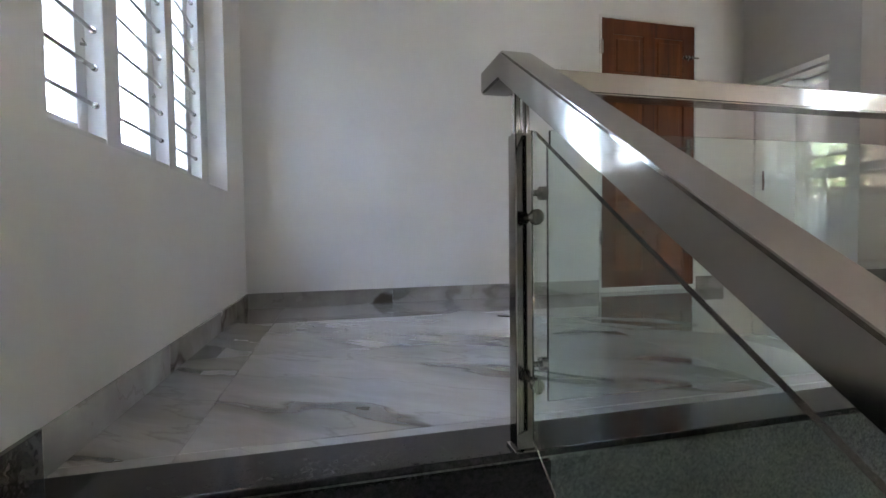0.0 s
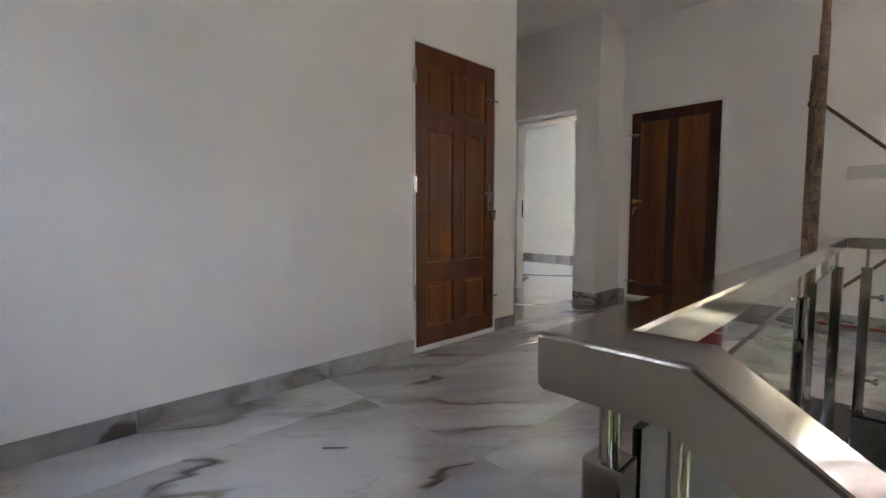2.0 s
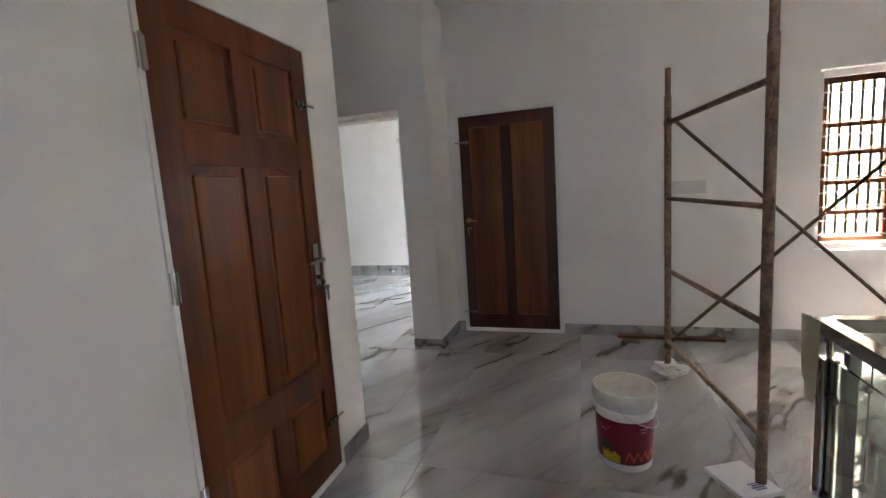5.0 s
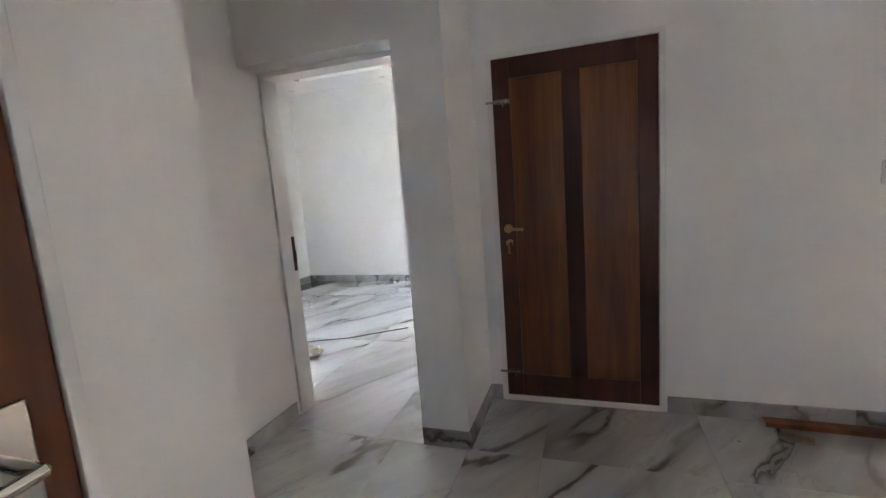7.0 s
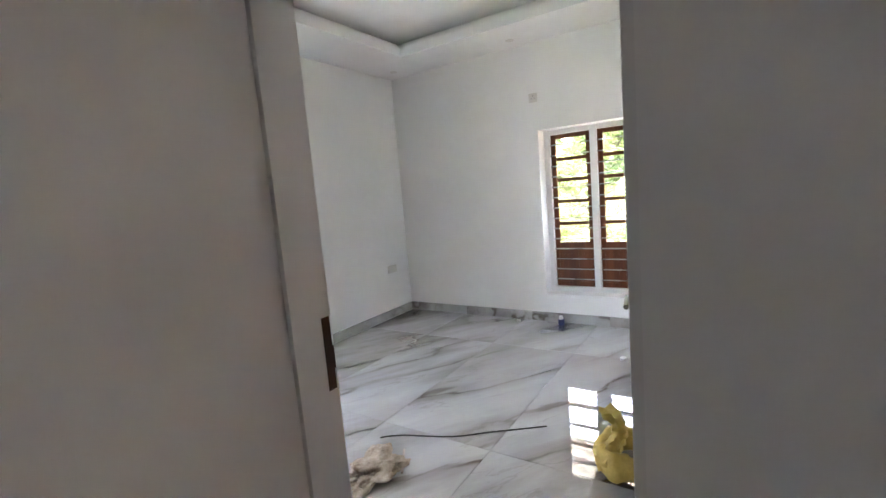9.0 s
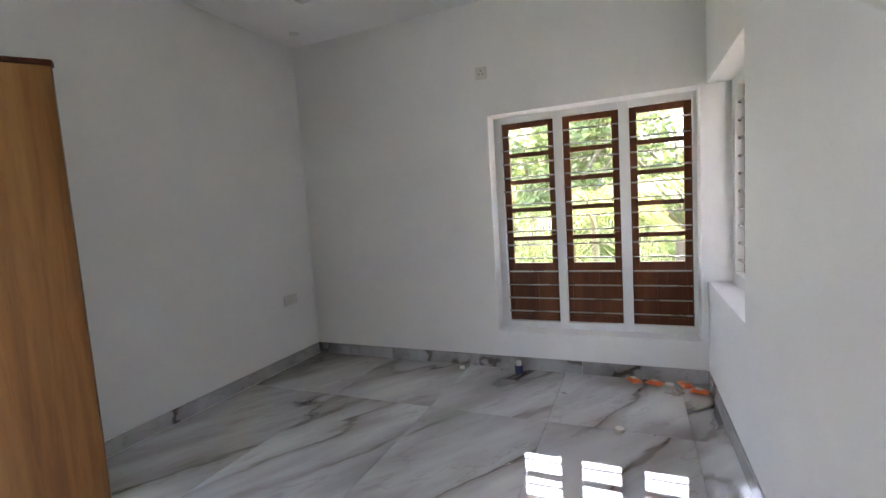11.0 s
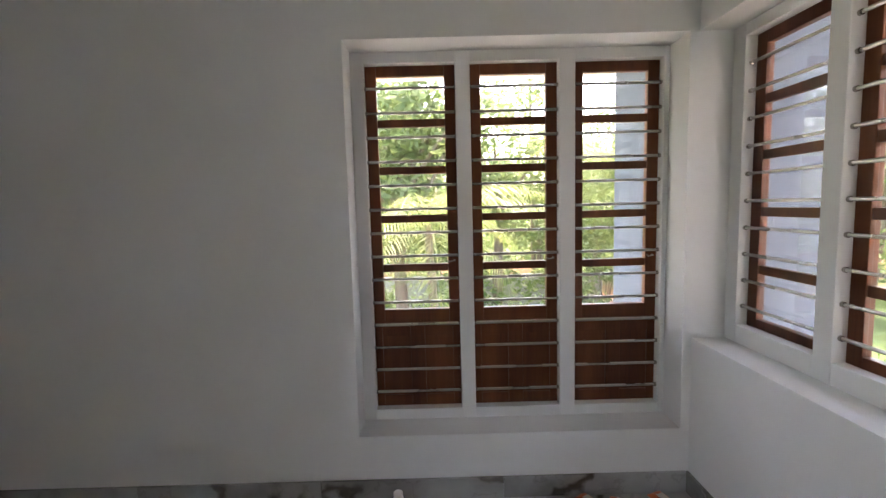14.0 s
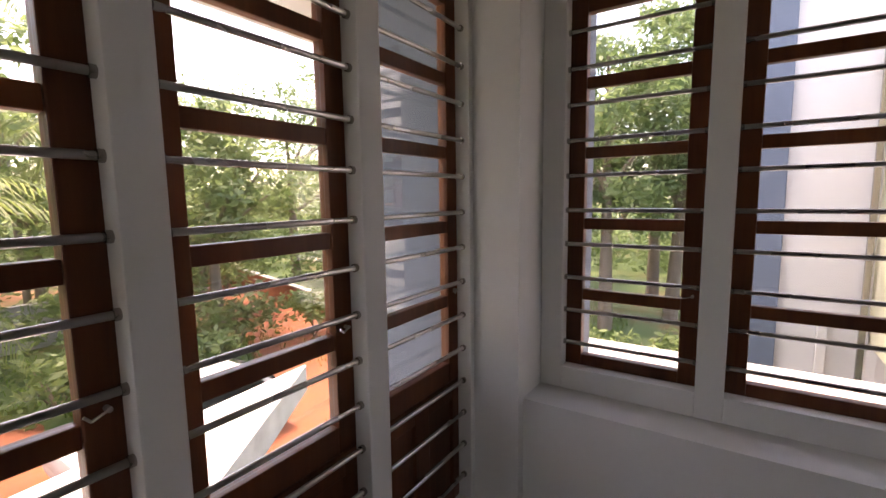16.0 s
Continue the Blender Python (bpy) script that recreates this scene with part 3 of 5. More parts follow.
railing = tagged(empty("stair_railing"), "polished steel railing with clear glass panels around the stairwell", "railing", kind="structure")
RX, RZ, RY = 0.938, 0.812, -2.077
SLOPE = 0.66
part("handrail", tube([(RX, -2.047, RZ), (RX, -2.165, RZ), (RX, -4.3, RZ - SLOPE * 2.135)], 0.035, 0.026), STEEL, railing, "sloping box-section handrail of polished steel")
part("handrail", tube([(RX + 0.031, RY, RZ), (3.45, RY, RZ)], 0.030, 0.025), STEEL, railing, "level box-section handrail")
part("handrail", tube([(3.45, RY - 0.031, RZ), (3.45, -5.38, RZ)], 0.030, 0.025), STEEL, railing, "level box-section handrail")


def rail_post(x, y, z0, ztop, zrail, r=0.02):
    b = bmesh.new()
    box(b, x - r, x + r, y - r, y + r, z0, ztop, 0.003)
    post = part("post", b, STEEL, railing)
    b = bmesh.new()
    for dx in (-0.011, 0.011):
        rod(b, (x + dx, y, ztop - 0.005), (x + dx, y, zrail), 0.006, 10)
    smooth(part("spigot", b, STEEL, post))
    part("base_flange", bbox(x - 0.026, x + 0.026, y - 0.026, y + 0.026, z0, z0 + 0.006, bevel=0.002), STEEL, post)
    return post


def clamp(post, x, y, z, dx, dy):
    b = bmesh.new()
    rod(b, (x, y, z), (x + dx, y + dy, z), 0.007, 10)
    rod(b, (x + dx * 0.8, y + dy * 0.8, z - 0.0), (x + dx * 1.25, y + dy * 1.25, z), 0.016, 16)
    smooth(part("glass_clamp", b, DARK_STEEL, post))


def pane(parent, a, b, za0, za1, zb0, zb1, t=0.010):
    """A glass panel from a to b (plan), with its lower and upper heights at each end."""
    a, b = Vector((*a, 0)), Vector((*b, 0))
    n = (b - a).cross(Vector((0, 0, 1))).normalized() * t / 2
    bm = bmesh.new()
    vs = [[bm.verts.new(p + s * n + Vector((0, 0, z))) for p, z in ((a, za0), (b, zb0), (b, zb1), (a, za1))] for s in (-1, 1)]
    bm.faces.new(vs[0])
    bm.faces.new(list(reversed(vs[1])))
    for i in range(4):
        j = (i + 1) % 4
        bm.faces.new((vs[0][i], vs[0][j], vs[1][j], vs[1][i]))
    bmesh.ops.recalc_face_normals(bm, faces=bm.faces)
    g = part("glass_panel", bm, GLASS, parent)
    g.visible_shadow = False
    return g


PT = 0.70
for x in (0.992, 2.25, 3.385):
    p = rail_post(x, RY, 0.004, PT, RZ - 0.02, 0.026 if x > 3.3 else 0.02)
    for z in (0.16, 0.56):
        for s in (-1, 1):
            if not (x < 1.1 and s < 0) and not (x > 3.3 and s > 0):
                clamp(p, x + s * 0.02, RY, z, s * 0.035, 0)
for y in (-2.15, -3.2, -4.25, -5.3):
    p = rail_post(3.45, y - 0.03, 0.004, PT, RZ - 0.02)
    for z in (0.16, 0.56):
        clamp(p, 3.45, y - 0.05, z, 0, -0.035)
pane(railing, (1.06, RY), (2.19, RY), 0.07, 0.705, 0.07, 0.705)
pane(railing, (2.305, RY), (3.335, RY), 0.07, 0.705, 0.07, 0.705)
for y in (-2.15, -3.2, -4.25):
    pane(railing, (3.45, y - 0.09), (3.45, y - 0.98), 0.07, 0.705, 0.07, 0.705)
ps = rail_post(0.955, -2.152, 0.004, 0.675, RZ - 0.02)
for z in (0.16, 0.50):
    clamp(ps, 0.965, -2.172, z, 0, -0.04)
pane(railing, (0.965, -2.195), (0.965, -4.2), 0.04, 0.675, 0.04 - SLOPE * 2.0, 0.675 - SLOPE * 2.005)
for k in range(1, 3):
    y = -2.152 - 1.0 * k
    rail_post(0.985, y, -RISE * math.floor((EDGE - y) / RUN + 1), 0.64 - SLOPE * k, RZ - 0.03 - SLOPE * (k - 0.013))

# open bedroom door leaf, folded back against the south wall
leaf3 = tagged(empty("bedroom_door", m_axes((5.393, 0.272, 0), (0.9889, 0.1484, 0), (-0.1484, 0.9889, 0))), "glossy dark teak door standing open against the wall", "door")
door_leaf(leaf3, 0.78, 2.03, 0.012, lay2)
b = bmesh.new()
rod(b, (0.72, 0.034, 1.06), (0.72, 0.085, 1.06), 0.009)
rod(b, (0.72, 0.083, 1.06), (0.61, 0.083, 1.055), 0.0085)
box(b, 0.70, 0.74, 0.034, 0.044, 0.95, 1.13, 0.003)
part("lever_handle", b, DARK_STEEL, leaf3, "dark metal lever handle and plate")
b = bmesh.new()
rod(b, (0.72, 0.001, 1.06), (0.72, -0.02, 1.06), 0.012)
part("inner_rose", b, DARK_STEEL, leaf3)
# second open leaf of the side room
leaf4 = tagged(empty("side_room_door", m_axes((6.17, 3.615, 0), (0.797, -0.604, 0), (0.604, 0.797, 0))), "golden-brown wooden door standing ajar by the wall", "door")
WOOD_GOLD = wood("golden_teak", (0.10, 0.036, 0.012), (0.22, 0.095, 0.028), (0.33, 0.16, 0.055))
part("leaf", bbox(0, 0.77, 0, 0.035, 0.012, 2.06, bevel=0.004), WOOD_GOLD, leaf4)
part("top_lipping", bbox(-0.003, 0.776, -0.005, 0.04, 2.061, 2.085, bevel=0.003), WOOD_RAIL, leaf4)
side = wall_grid("wall_side_room", "x", 5.2, 6.6, 0.0, 2.4, 4.9, 5.0, label="plain wall of the side room")

# ---- skirting and tiles ----
def skirting(a, b, n):
    """Marble skirting pieces along a wall from a to b; n points into the room."""
    a, b, n = Vector(a), Vector(b), Vector(n)
    L = (b - a).length
    d = (b - a) / L
    k = max(1, round(L / 0.8))
    for i in range(k):
        p, q = a + d * (L * i / k + 0.001), a + d * (L * (i + 1) / k - 0.001)
        r = q + n * 0.011
        x0, x1 = sorted((p.x, r.x))
        y0, y1 = sorted((p.y, r.y))
        part("skirting_piece", bbox(x0, x1, y0, y1, 0.0, 0.098, bevel=0.0015), SKIRT, base)


base = tagged(empty("baseboard"), "grey-veined marble skirting tiles along the walls", "skirting", kind="structure")
for a, b, n in (((0, -2.03), (0, -0.012), (1, 0)), ((0.0, 0), (1.862, 0), (0, -1)), ((1.862, 0), (2.513, 0), (0, -1)), ((3.384, 0), (3.652, 0), (0, -1)),
                ((3.64, 0), (3.64, 1.153), (1, 0)), ((3.652, 1.165), (5.091, 1.165), (0, -1)), ((5.093, 1.165), (5.22, 1.165), (0, -1)), ((5.092, 0.251), (5.092, -0.022), (-1, 0)),
                ((5.092, -0.01), (DX, -0.01), (0, -1)), ((DX, -0.022), (DX, -0.085), (-1, 0)), ((DX, -1.04), (DX, -5.4), (-1, 0)),
                ((6.22, NY), (EX - 0.012, NY), (0, -1)), ((EX, NY), (EX, SY + 0.012), (-1, 0)), ((6.35, SY), (EX, SY), (0, 1)), ((5.39, 1.17), (5.39, NY), (1, 0))):
    skirting((*a, 0), (*b, 0), (*n, 0))
# stepped skirting beside the flight
for i in range(0, 6):
    y1 = EDGE - i * RUN
    part("skirting_piece", bbox(0.0, 0.011, y1 - RUN, y1 + (0.12 if i == 0 else 0.0), -(i + 1) * RISE, -i * RISE + 0.10), GRANITE, base)


def tiles(xs, ys, clip):
    x0c, x1c, y0c, y1c = clip
    for xa, xb in zip(xs, xs[1:]):
        for ya, yb in reversed(list(zip(ys, ys[1:]))):
            x0, x1, y0, y1 = max(xa, x0c), min(xb, x1c), max(ya, y0c), min(yb, y1c)
            if x1 - x0 > 0.02 and y1 - y0 > 0.02:
                part("tile", bbox(x0 + 0.0008, x1 - 0.0008, y0 + 0.0008, y1 - 0.0008, -0.012, random.uniform(-0.0003, 0.0003), bevel=0.0012), MARBLE, floor)


HX = [0.23 + 1.62 * k for k in range(-1, 5)]
HYS = [-1.185 + 0.8 * k for k in range(-6, 4)]
tiles(HX, HYS, (0, DX, -2.03, 0))
tiles(HX, HYS, (3.53, DX, -5.4, -2.03))
tiles(HX, HYS, (3.64, 5.092, 0, 1.2))
tiles([5.092, 8.17 - 1.6, 8.17, 9.77], [-0.25, 0.53, 1.31, 2.09, 2.87, 3.65], (5.092, EX, 0.25, NY))


# ---- outside ----
BLUE = wall_paint("blue_grey_paint", (0.10, 0.13, 0.18))
OUT_WHITE = wall_paint("outside_white_paint", (0.54, 0.535, 0.53))
CREAM_SHEET = plain("cream_ribbed_sheet", (0.62, 0.62, 0.50), 0.5)
WEATHERED = mottled("weathered_white_concrete", (0.40, 0.39, 0.37), (0.72, 0.71, 0.69), 3.5, (0.7, 0.9), 0.2)
# dimmer light on the neighbour's wall is put into this darker colour
SHADED = wall_paint("shade_darkened_paint", (0.10, 0.115, 0.13))
CEMENT = mottled("cement", (0.30, 0.29, 0.275), (0.44, 0.425, 0.40), 3.0, (0.7, 0.9), 0.2)
EARTH = mottled("red_earth", (0.16, 0.042, 0.017), (0.26, 0.078, 0.03), 2.0, (0.85, 0.95), 0.5)
BRICKISH = mottled("laterite", (0.26, 0.09, 0.05), (0.40, 0.16, 0.09), 4.0, (0.8, 0.95), 0.4)
BARK = mottled("bark", (0.10, 0.075, 0.055), (0.26, 0.20, 0.15), 8.0, (0.8, 0.95), 0.6)


def leaf_mat(name, c1, c2, c3):
    m, t, b = node_mat(name)
    g = t.nodes.new("ShaderNodeNewGeometry")
    t.links.new(ramp(t, g.outputs["Random Per Island"], [(0.0, c1), (0.5, c2), (1.0, c3)]), b.inputs["Base Color"])
    b.inputs["Roughness"].default_value = 0.5
    tr = add(t, "ShaderNodeBsdfTranslucent")
    t.links.new(ramp(t, g.outputs["Random Per Island"], [(0.0, c2), (1.0, c3)]), tr.inputs[0])
    mx = add(t, "ShaderNodeMixShader")
    mx.inputs[0].default_value = 0.58
    t.links.new(b.outputs[0], mx.inputs[1])
    t.links.new(tr.outputs[0], mx.inputs[2])
    t.links.new(mx.outputs[0], t.nodes["Material Output"].inputs[0])
    return m


LEAF = leaf_mat("leaves", (0.075, 0.12, 0.038), (0.14, 0.20, 0.07), (0.22, 0.27, 0.115))
LEAF_DEEP = leaf_mat("deep_leaves", (0.062, 0.105, 0.034), (0.115, 0.18, 0.066), (0.19, 0.25, 0.105))
FROND = leaf_mat("palm_leaves", (0.085, 0.13, 0.03), (0.15, 0.20, 0.055), (0.25, 0.28, 0.10))
GRASS = leaf_mat("grass", (0.05, 0.10, 0.015), (0.09, 0.17, 0.025), (0.16, 0.24, 0.05))


def ground_mat():
    m, t, b = node_mat("ground")
    p = world_coords(t)
    n = add(t, "ShaderNodeTexNoise", Scale=0.16, Detail=4)
    f = add(t, "ShaderNodeTexNoise", Scale=5.0, Detail=8, Roughness=0.7)
    for q in (n, f):
        t.links.new(p, q.inputs["Vector"])
    mix = add(t, "ShaderNodeMix", Factor=0.3)
    t.links.new(n.outputs[0], mix.inputs[2])
    t.links.new(f.outputs[0], mix.inputs[3])
    t.links.new(ramp(t, mix.outputs[0], [(0.36, (0.035, 0.065, 0.014)), (0.52, (0.055, 0.09, 0.022)), (0.60, (0.20, 0.085, 0.042)), (0.75, (0.30, 0.14, 0.07))]), b.inputs["Base Color"])
    b.inputs["Roughness"].default_value = 0.9
    bump(t, b, f.outputs[0], 0.6, 0.05)
    return m


GZ = -3.4
tagged(part("ground", bbox(-600, 600, -600, 600, GZ - 0.3, GZ), ground_mat()), "grassy yard with bare red earth", "ground", kind="structure")
fin = bmesh.new()
box(fin, 9.243, 9.345, 0.17, 0.389, -0.6, 2.30)
box(fin, 9.346, 9.87, 0.17, 0.352, -0.6, 2.30)
box(fin, 8.991, 9.2, -0.40, 0.115, -0.6, 2.30)
tagged(part("wall_fin", fin, BLUE), "blue-grey painted corner fins outside the windows", "wall", kind="structure")
ov = bmesh.new()
box(ov, EX + 0.341, 10.68, -0.8, 5.0, 2.302, 2.47)
box(ov, DX + 0.21, EX + 0.339, -0.62, -0.012, 2.302, 2.47)
tagged(part("roof_overhang", ov, OUT_WHITE), "white concrete sunshade slab above the windows", "overhang", kind="structure")
bm = bmesh.new()
outline = [(12.67, -1.75), (12.1, 5.0), (EX + 0.342, 5.0), (EX + 0.342, 0.75), (11.4, 0.07)]
low, high = [[bm.verts.new((x, y, z)) for x, y in outline] for z in (-0.93, -0.6)]
bm.faces.new(list(reversed(low)))
bm.faces.new(high)
for i in range(5):
    j = (i + 1) % 5
    bm.faces.new((low[i], low[j], high[j], high[i]))
bmesh.ops.recalc_face_normals(bm, faces=bm.faces)
bmesh.ops.bevel(bm, geom=list(bm.edges), offset=0.012, segments=2, affect="EDGES")
tagged(part("porch_roof", bm, WEATHERED), "weathered white concrete porch roof below the window", "porch roof", kind="structure")
tagged(part("terrace_floor", bbox(DX + 0.205, 9.7, -2.7, -0.6, -0.2, -0.03), CEMENT), "pale cement terrace slab", "terrace", kind="structure")
tagged(part("terrace_strip", bbox(DX + 0.205, 8.99, -0.599, -0.013, -0.2, -0.03), CEMENT), "pale cement terrace slab", "terrace", kind="structure")
wing = tagged(empty("front_wing"), "white house wing with a blue pilaster", "house")
part("wall", bbox(5.95, 8.04, -4.6, -4.3, GZ, 4.2), OUT_WHITE, wing)
part("pilaster", bbox(8.04, 8.62, -4.6, -4.22, GZ, 4.2, bevel=0.01), BLUE, wing, "blue painted pilaster")
part("plinth", bbox(5.95, 8.04, -4.3, -4.2, GZ, -0.6, bevel=0.01), CEMENT, wing)
for k in range(5):
    part("baluster", bbox(6.1 + 0.38 * k, 6.18 + 0.38 * k, -4.28, -4.22, -0.6, 0.1, bevel=0.006), OUT_WHITE, wing)

# neighbour seen through the stair window
nb = tagged(empty("neighbour_house"), "blue-grey neighbouring house with white louvred window", "house")
# darkened in colour, and built taller to cut sky light at the stairs
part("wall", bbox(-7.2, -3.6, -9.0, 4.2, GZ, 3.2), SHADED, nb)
part("roof", bbox(-7.5, -3.2, -9.3, 4.5, 3.2, 3.38, bevel=0.02), OUT_WHITE, nb)
for k in range(14):
    part("louvre", bbox(-3.60, -3.53, -0.9, 0.9, -0.2 + 0.075 * k, -0.16 + 0.075 * k), OUT_WHITE if k % 2 else BARK, nb)
part("band", bbox(-3.6, -3.52, 1.0, 1.25, GZ, 3.2), OUT_WHITE, nb)
# ribbed sheet screen beyond the hall window
scr = tagged(empty("sheet_screen"), "pale ribbed sheet screen beside the terrace", "screen")
bm = bmesh.new()
N = 90
prev = None
for k in range(N + 1):
    y = -5.6 + 2.75 * k / N
    x = 7.3 + 0.007 * math.cos(k * math.pi / 1.5)
    a, c = bm.verts.new((x, y, -0.15)), bm.verts.new((x, y, 2.7))
    if prev:
        bm.faces.new((prev[0], a, c, prev[1]))
    prev = (a, c)
bmesh.ops.solidify(bm, geom=list(bm.faces), thickness=0.004)
part("sheet", bm, CREAM_SHEET, scr)
for y in (-5.5, -4.2, -2.9):
    part("upright", bbox(7.34, 7.39, y - 0.025, y + 0.025, GZ, 2.7), DARK_STEEL, scr)


# ---- plants ----
def leaf_quads(verts, faces, c, r, n, size, rng, flat=0.7):
    for _ in range(n):
        d = Vector((rng.gauss(0, 1), rng.gauss(0, 1), rng.gauss(0, 1) * flat)).normalized()
        p = c + d * r * (0.55 + 0.5 * rng.random())
        a = Vector((rng.gauss(0, 1), rng.gauss(0, 1), rng.gauss(0, 0.6))).normalized()
        b = a.cross(d + Vector((0.01, 0.02, 0.3))).normalized()
        s = size * (0.6 + 0.8 * rng.random())
        i = len(verts)
        verts += [p - a * s, p + b * s * 0.42, p + a * s, p - b * s * 0.42]
        faces.append((i, i + 1, i + 2, i + 3))


def mesh_part(name, verts, faces, material, parent, label=""):
    me = bpy.data.meshes.new(name)
    me.from_pydata([tuple(v) for v in verts], [], faces)
    me.materials.append(material)
    ob = new(name, me)
    ob.parent = parent
    if label:
        ob["label"] = label
    return ob


def tree(x, y, h, spread, mat, seed, clumps=34, leaves=150, size=0.13, label="leafy green tree with an uneven crown"):
    rng = random.Random(seed)
    top = tagged(empty("tree", Matrix.Translation((x, y, GZ))), label, "tree")
    bm = bmesh.new()
    lean = Vector((rng.uniform(-0.1, 0.1), rng.uniform(-0.1, 0.1), 1))
    th = h * 0.55
    rod(bm, (0, 0, -0.1), lean * th, 0.05 * h ** 0.7, 10, 0.025 * h ** 0.7)
    tips = []
    for k in range(7):
        a = rng.uniform(0, 6.28)
        s = lean * th * rng.uniform(0.5, 0.98)
        e = s + Vector((math.cos(a) * spread * 0.6, math.sin(a) * spread * 0.6, h * rng.uniform(0.12, 0.36)))
        rod(bm, s, e, 0.02 * h ** 0.7, 7, 0.008 * h ** 0.7)
        tips.append(e)
    smooth(part("trunk", bm, BARK, top))
    verts, faces = [], []
    for k in range(clumps):
        a, q = rng.uniform(0, 6.28), rng.random() ** 0.6
        zc = h * rng.uniform(0.32, 0.95)
        w = spread * (1.0 - 0.55 * abs(zc / h - 0.55) / 0.45)
        c = Vector((math.cos(a) * w * q, math.sin(a) * w * q, zc))
        if k < len(tips):
            c = tips[k]
        leaf_quads(verts, faces, c, rng.uniform(0.16, 0.34) * spread, leaves, size, rng)
    mesh_part("crown", verts, faces, mat, top)
    return top


def palm(x, y, h, seed, label="coconut palm with long drooping fronds", length=3.2, count=17):
    rng = random.Random(seed)
    top = tagged(empty("palm_tree", Matrix.Translation((x, y, GZ))), label, "palm tree")
    bm = bmesh.new()
    p = Vector((0, 0, -0.1))
    for k in range(9):
        q = p + Vector((0.03 * math.sin(k * 0.6), 0.02, (h + 0.1) / 9))
        rod(bm, p, q + Vector((0, 0, 0.01)), 0.15 - 0.007 * k, 12, 0.137 - 0.007 * k)
        p = q
    smooth(part("trunk", bm, BARK, top, "pale ringed trunk"), 60)
    for f in range(count):
        az = 2 * math.pi * f / count + rng.uniform(-0.15, 0.15)
        el = rng.uniform(-0.2, 1.1)
        verts, faces = [], []
        pos, L = p.copy(), length * rng.uniform(0.8, 1.1)
        d_el = el
        pts = []
        for k in range(19):
            pts.append(pos.copy())
            pos = pos + Vector((math.cos(az) * math.cos(d_el), math.sin(az) * math.cos(d_el), math.sin(d_el))) * L / 18
            d_el -= 0.085 + 0.01 * rng.random()
        side = Vector((-math.sin(az), math.cos(az), 0))
        for a, b in zip(pts, pts[1:]):
            i = len(verts)
            verts += [a - side * 0.014, a + side * 0.014, b + side * 0.012, b - side * 0.012]
            faces.append((i, i + 1, i + 2, i + 3))
        for k in range(2, 19):
            for half in (0, 0.5):
                a = pts[k - 1].lerp(pts[k], half)
                fwd = (pts[k] - pts[k - 1]).normalized()
                w = 0.75 * math.sin(math.pi * (0.12 + 0.86 * (k + half) / 19.5)) + 0.06
                for s in (-1, 1):
                    e = a + side * s * w * 0.75 + fwd * w * 0.45 + Vector((0, 0, -w * rng.uniform(0.25, 0.6)))
                    m = a.lerp(e, 0.5) + Vector((0, 0, 0.05))
                    i = len(verts)
                    verts += [a, m + fwd * 0.02, e, m - fwd * 0.02]
                    faces.append((i, i + 1, i + 2, i + 3))
        mesh_part("frond", verts, faces, FROND, top)
    return top


palm(17.3, 1.55, 4.3, 3)
palm(23.0, -3.6, 6.6, 5, length=3.0)
palm(15.6, 5.2, 5.4, 8, length=3.4)
palm(33.0, -4.0, 13.0, 9, length=2.6, label="tall slender palm rising above the other trees")
rt = random.Random(11)
for x, y, h, sp, mt in ((22, 4.5, 9.5, 3.2, LEAF), (26, 9, 11, 4, LEAF_DEEP), (30, 1.5, 9, 4, LEAF), (29, -3.5, 8.5, 3.6, LEAF), (34, -8, 10.5, 4.4, LEAF_DEEP), (27, -8, 7.5, 3.4, LEAF),
                        (38, 4, 12, 5, LEAF_DEEP), (24, -15, 9, 4.0, LEAF), (31, -16, 13, 5, LEAF_DEEP), (20, -19, 11, 4.5, LEAF), (40, -14, 13, 5.5, LEAF), (21, 9.5, 10, 3.6, LEAF), (36, 14, 12, 5, LEAF_DEEP), (20.5, 2.6, 9.5, 2.8, LEAF), (25, -0.8, 10.0, 3.4, LEAF), (23, -6.5, 8.5, 3.0, LEAF)):
    tree(x, y, h, sp, mt, rt.random(), size=0.14)
for x, y, h in ((12.2, -14.5, 11), (10.4, -17, 12), (14.2, -18, 12), (9.0, -20.5, 13), (15.6, -14.6, 10), (11.6, -21, 13), (17.5, -22, 13)):
    tree(x, y, h, 2.8, LEAF_DEEP, rt.random(), clumps=36, size=0.14, label="tall slender tree with dense dark foliage")

# out-of-view trees, added to cut the daylight through the half-landing window
for x, y, h in ((-0.6, -9.4, 8.5), (2.2, -9.9, 9.5), (4.6, -11.5, 9.0)):
    tree(x, y, h, 2.6, LEAF, rt.random(), clumps=36, size=0.14, label="unseen leafy green tree added to dim the landing window")


def bush(x, y, r, h, mat, seed, label="dense green shrub in the yard"):
    rng = random.Random(seed)
    top = tagged(empty("shrub", Matrix.Translation((x, y, GZ))), label, "shrub")
    bm = bmesh.new()
    for k in range(5):
        a = rng.uniform(0, 6.28)
        rod(bm, (0, 0, -0.05), (math.cos(a) * r * 0.5, math.sin(a) * r * 0.5, h * 0.7), 0.03, 6, 0.01)
    part("stems", bm, BARK, top)
    verts, faces = [], []
    for k in range(12):
        a, q = rng.uniform(0, 6.28), rng.random() ** 0.5
        leaf_quads(verts, faces, Vector((math.cos(a) * r * q, math.sin(a) * r * q, h * rng.uniform(0.3, 0.85))), r * 0.38, 60, 0.13, rng)
    mesh_part("foliage", verts, faces, mat, top)


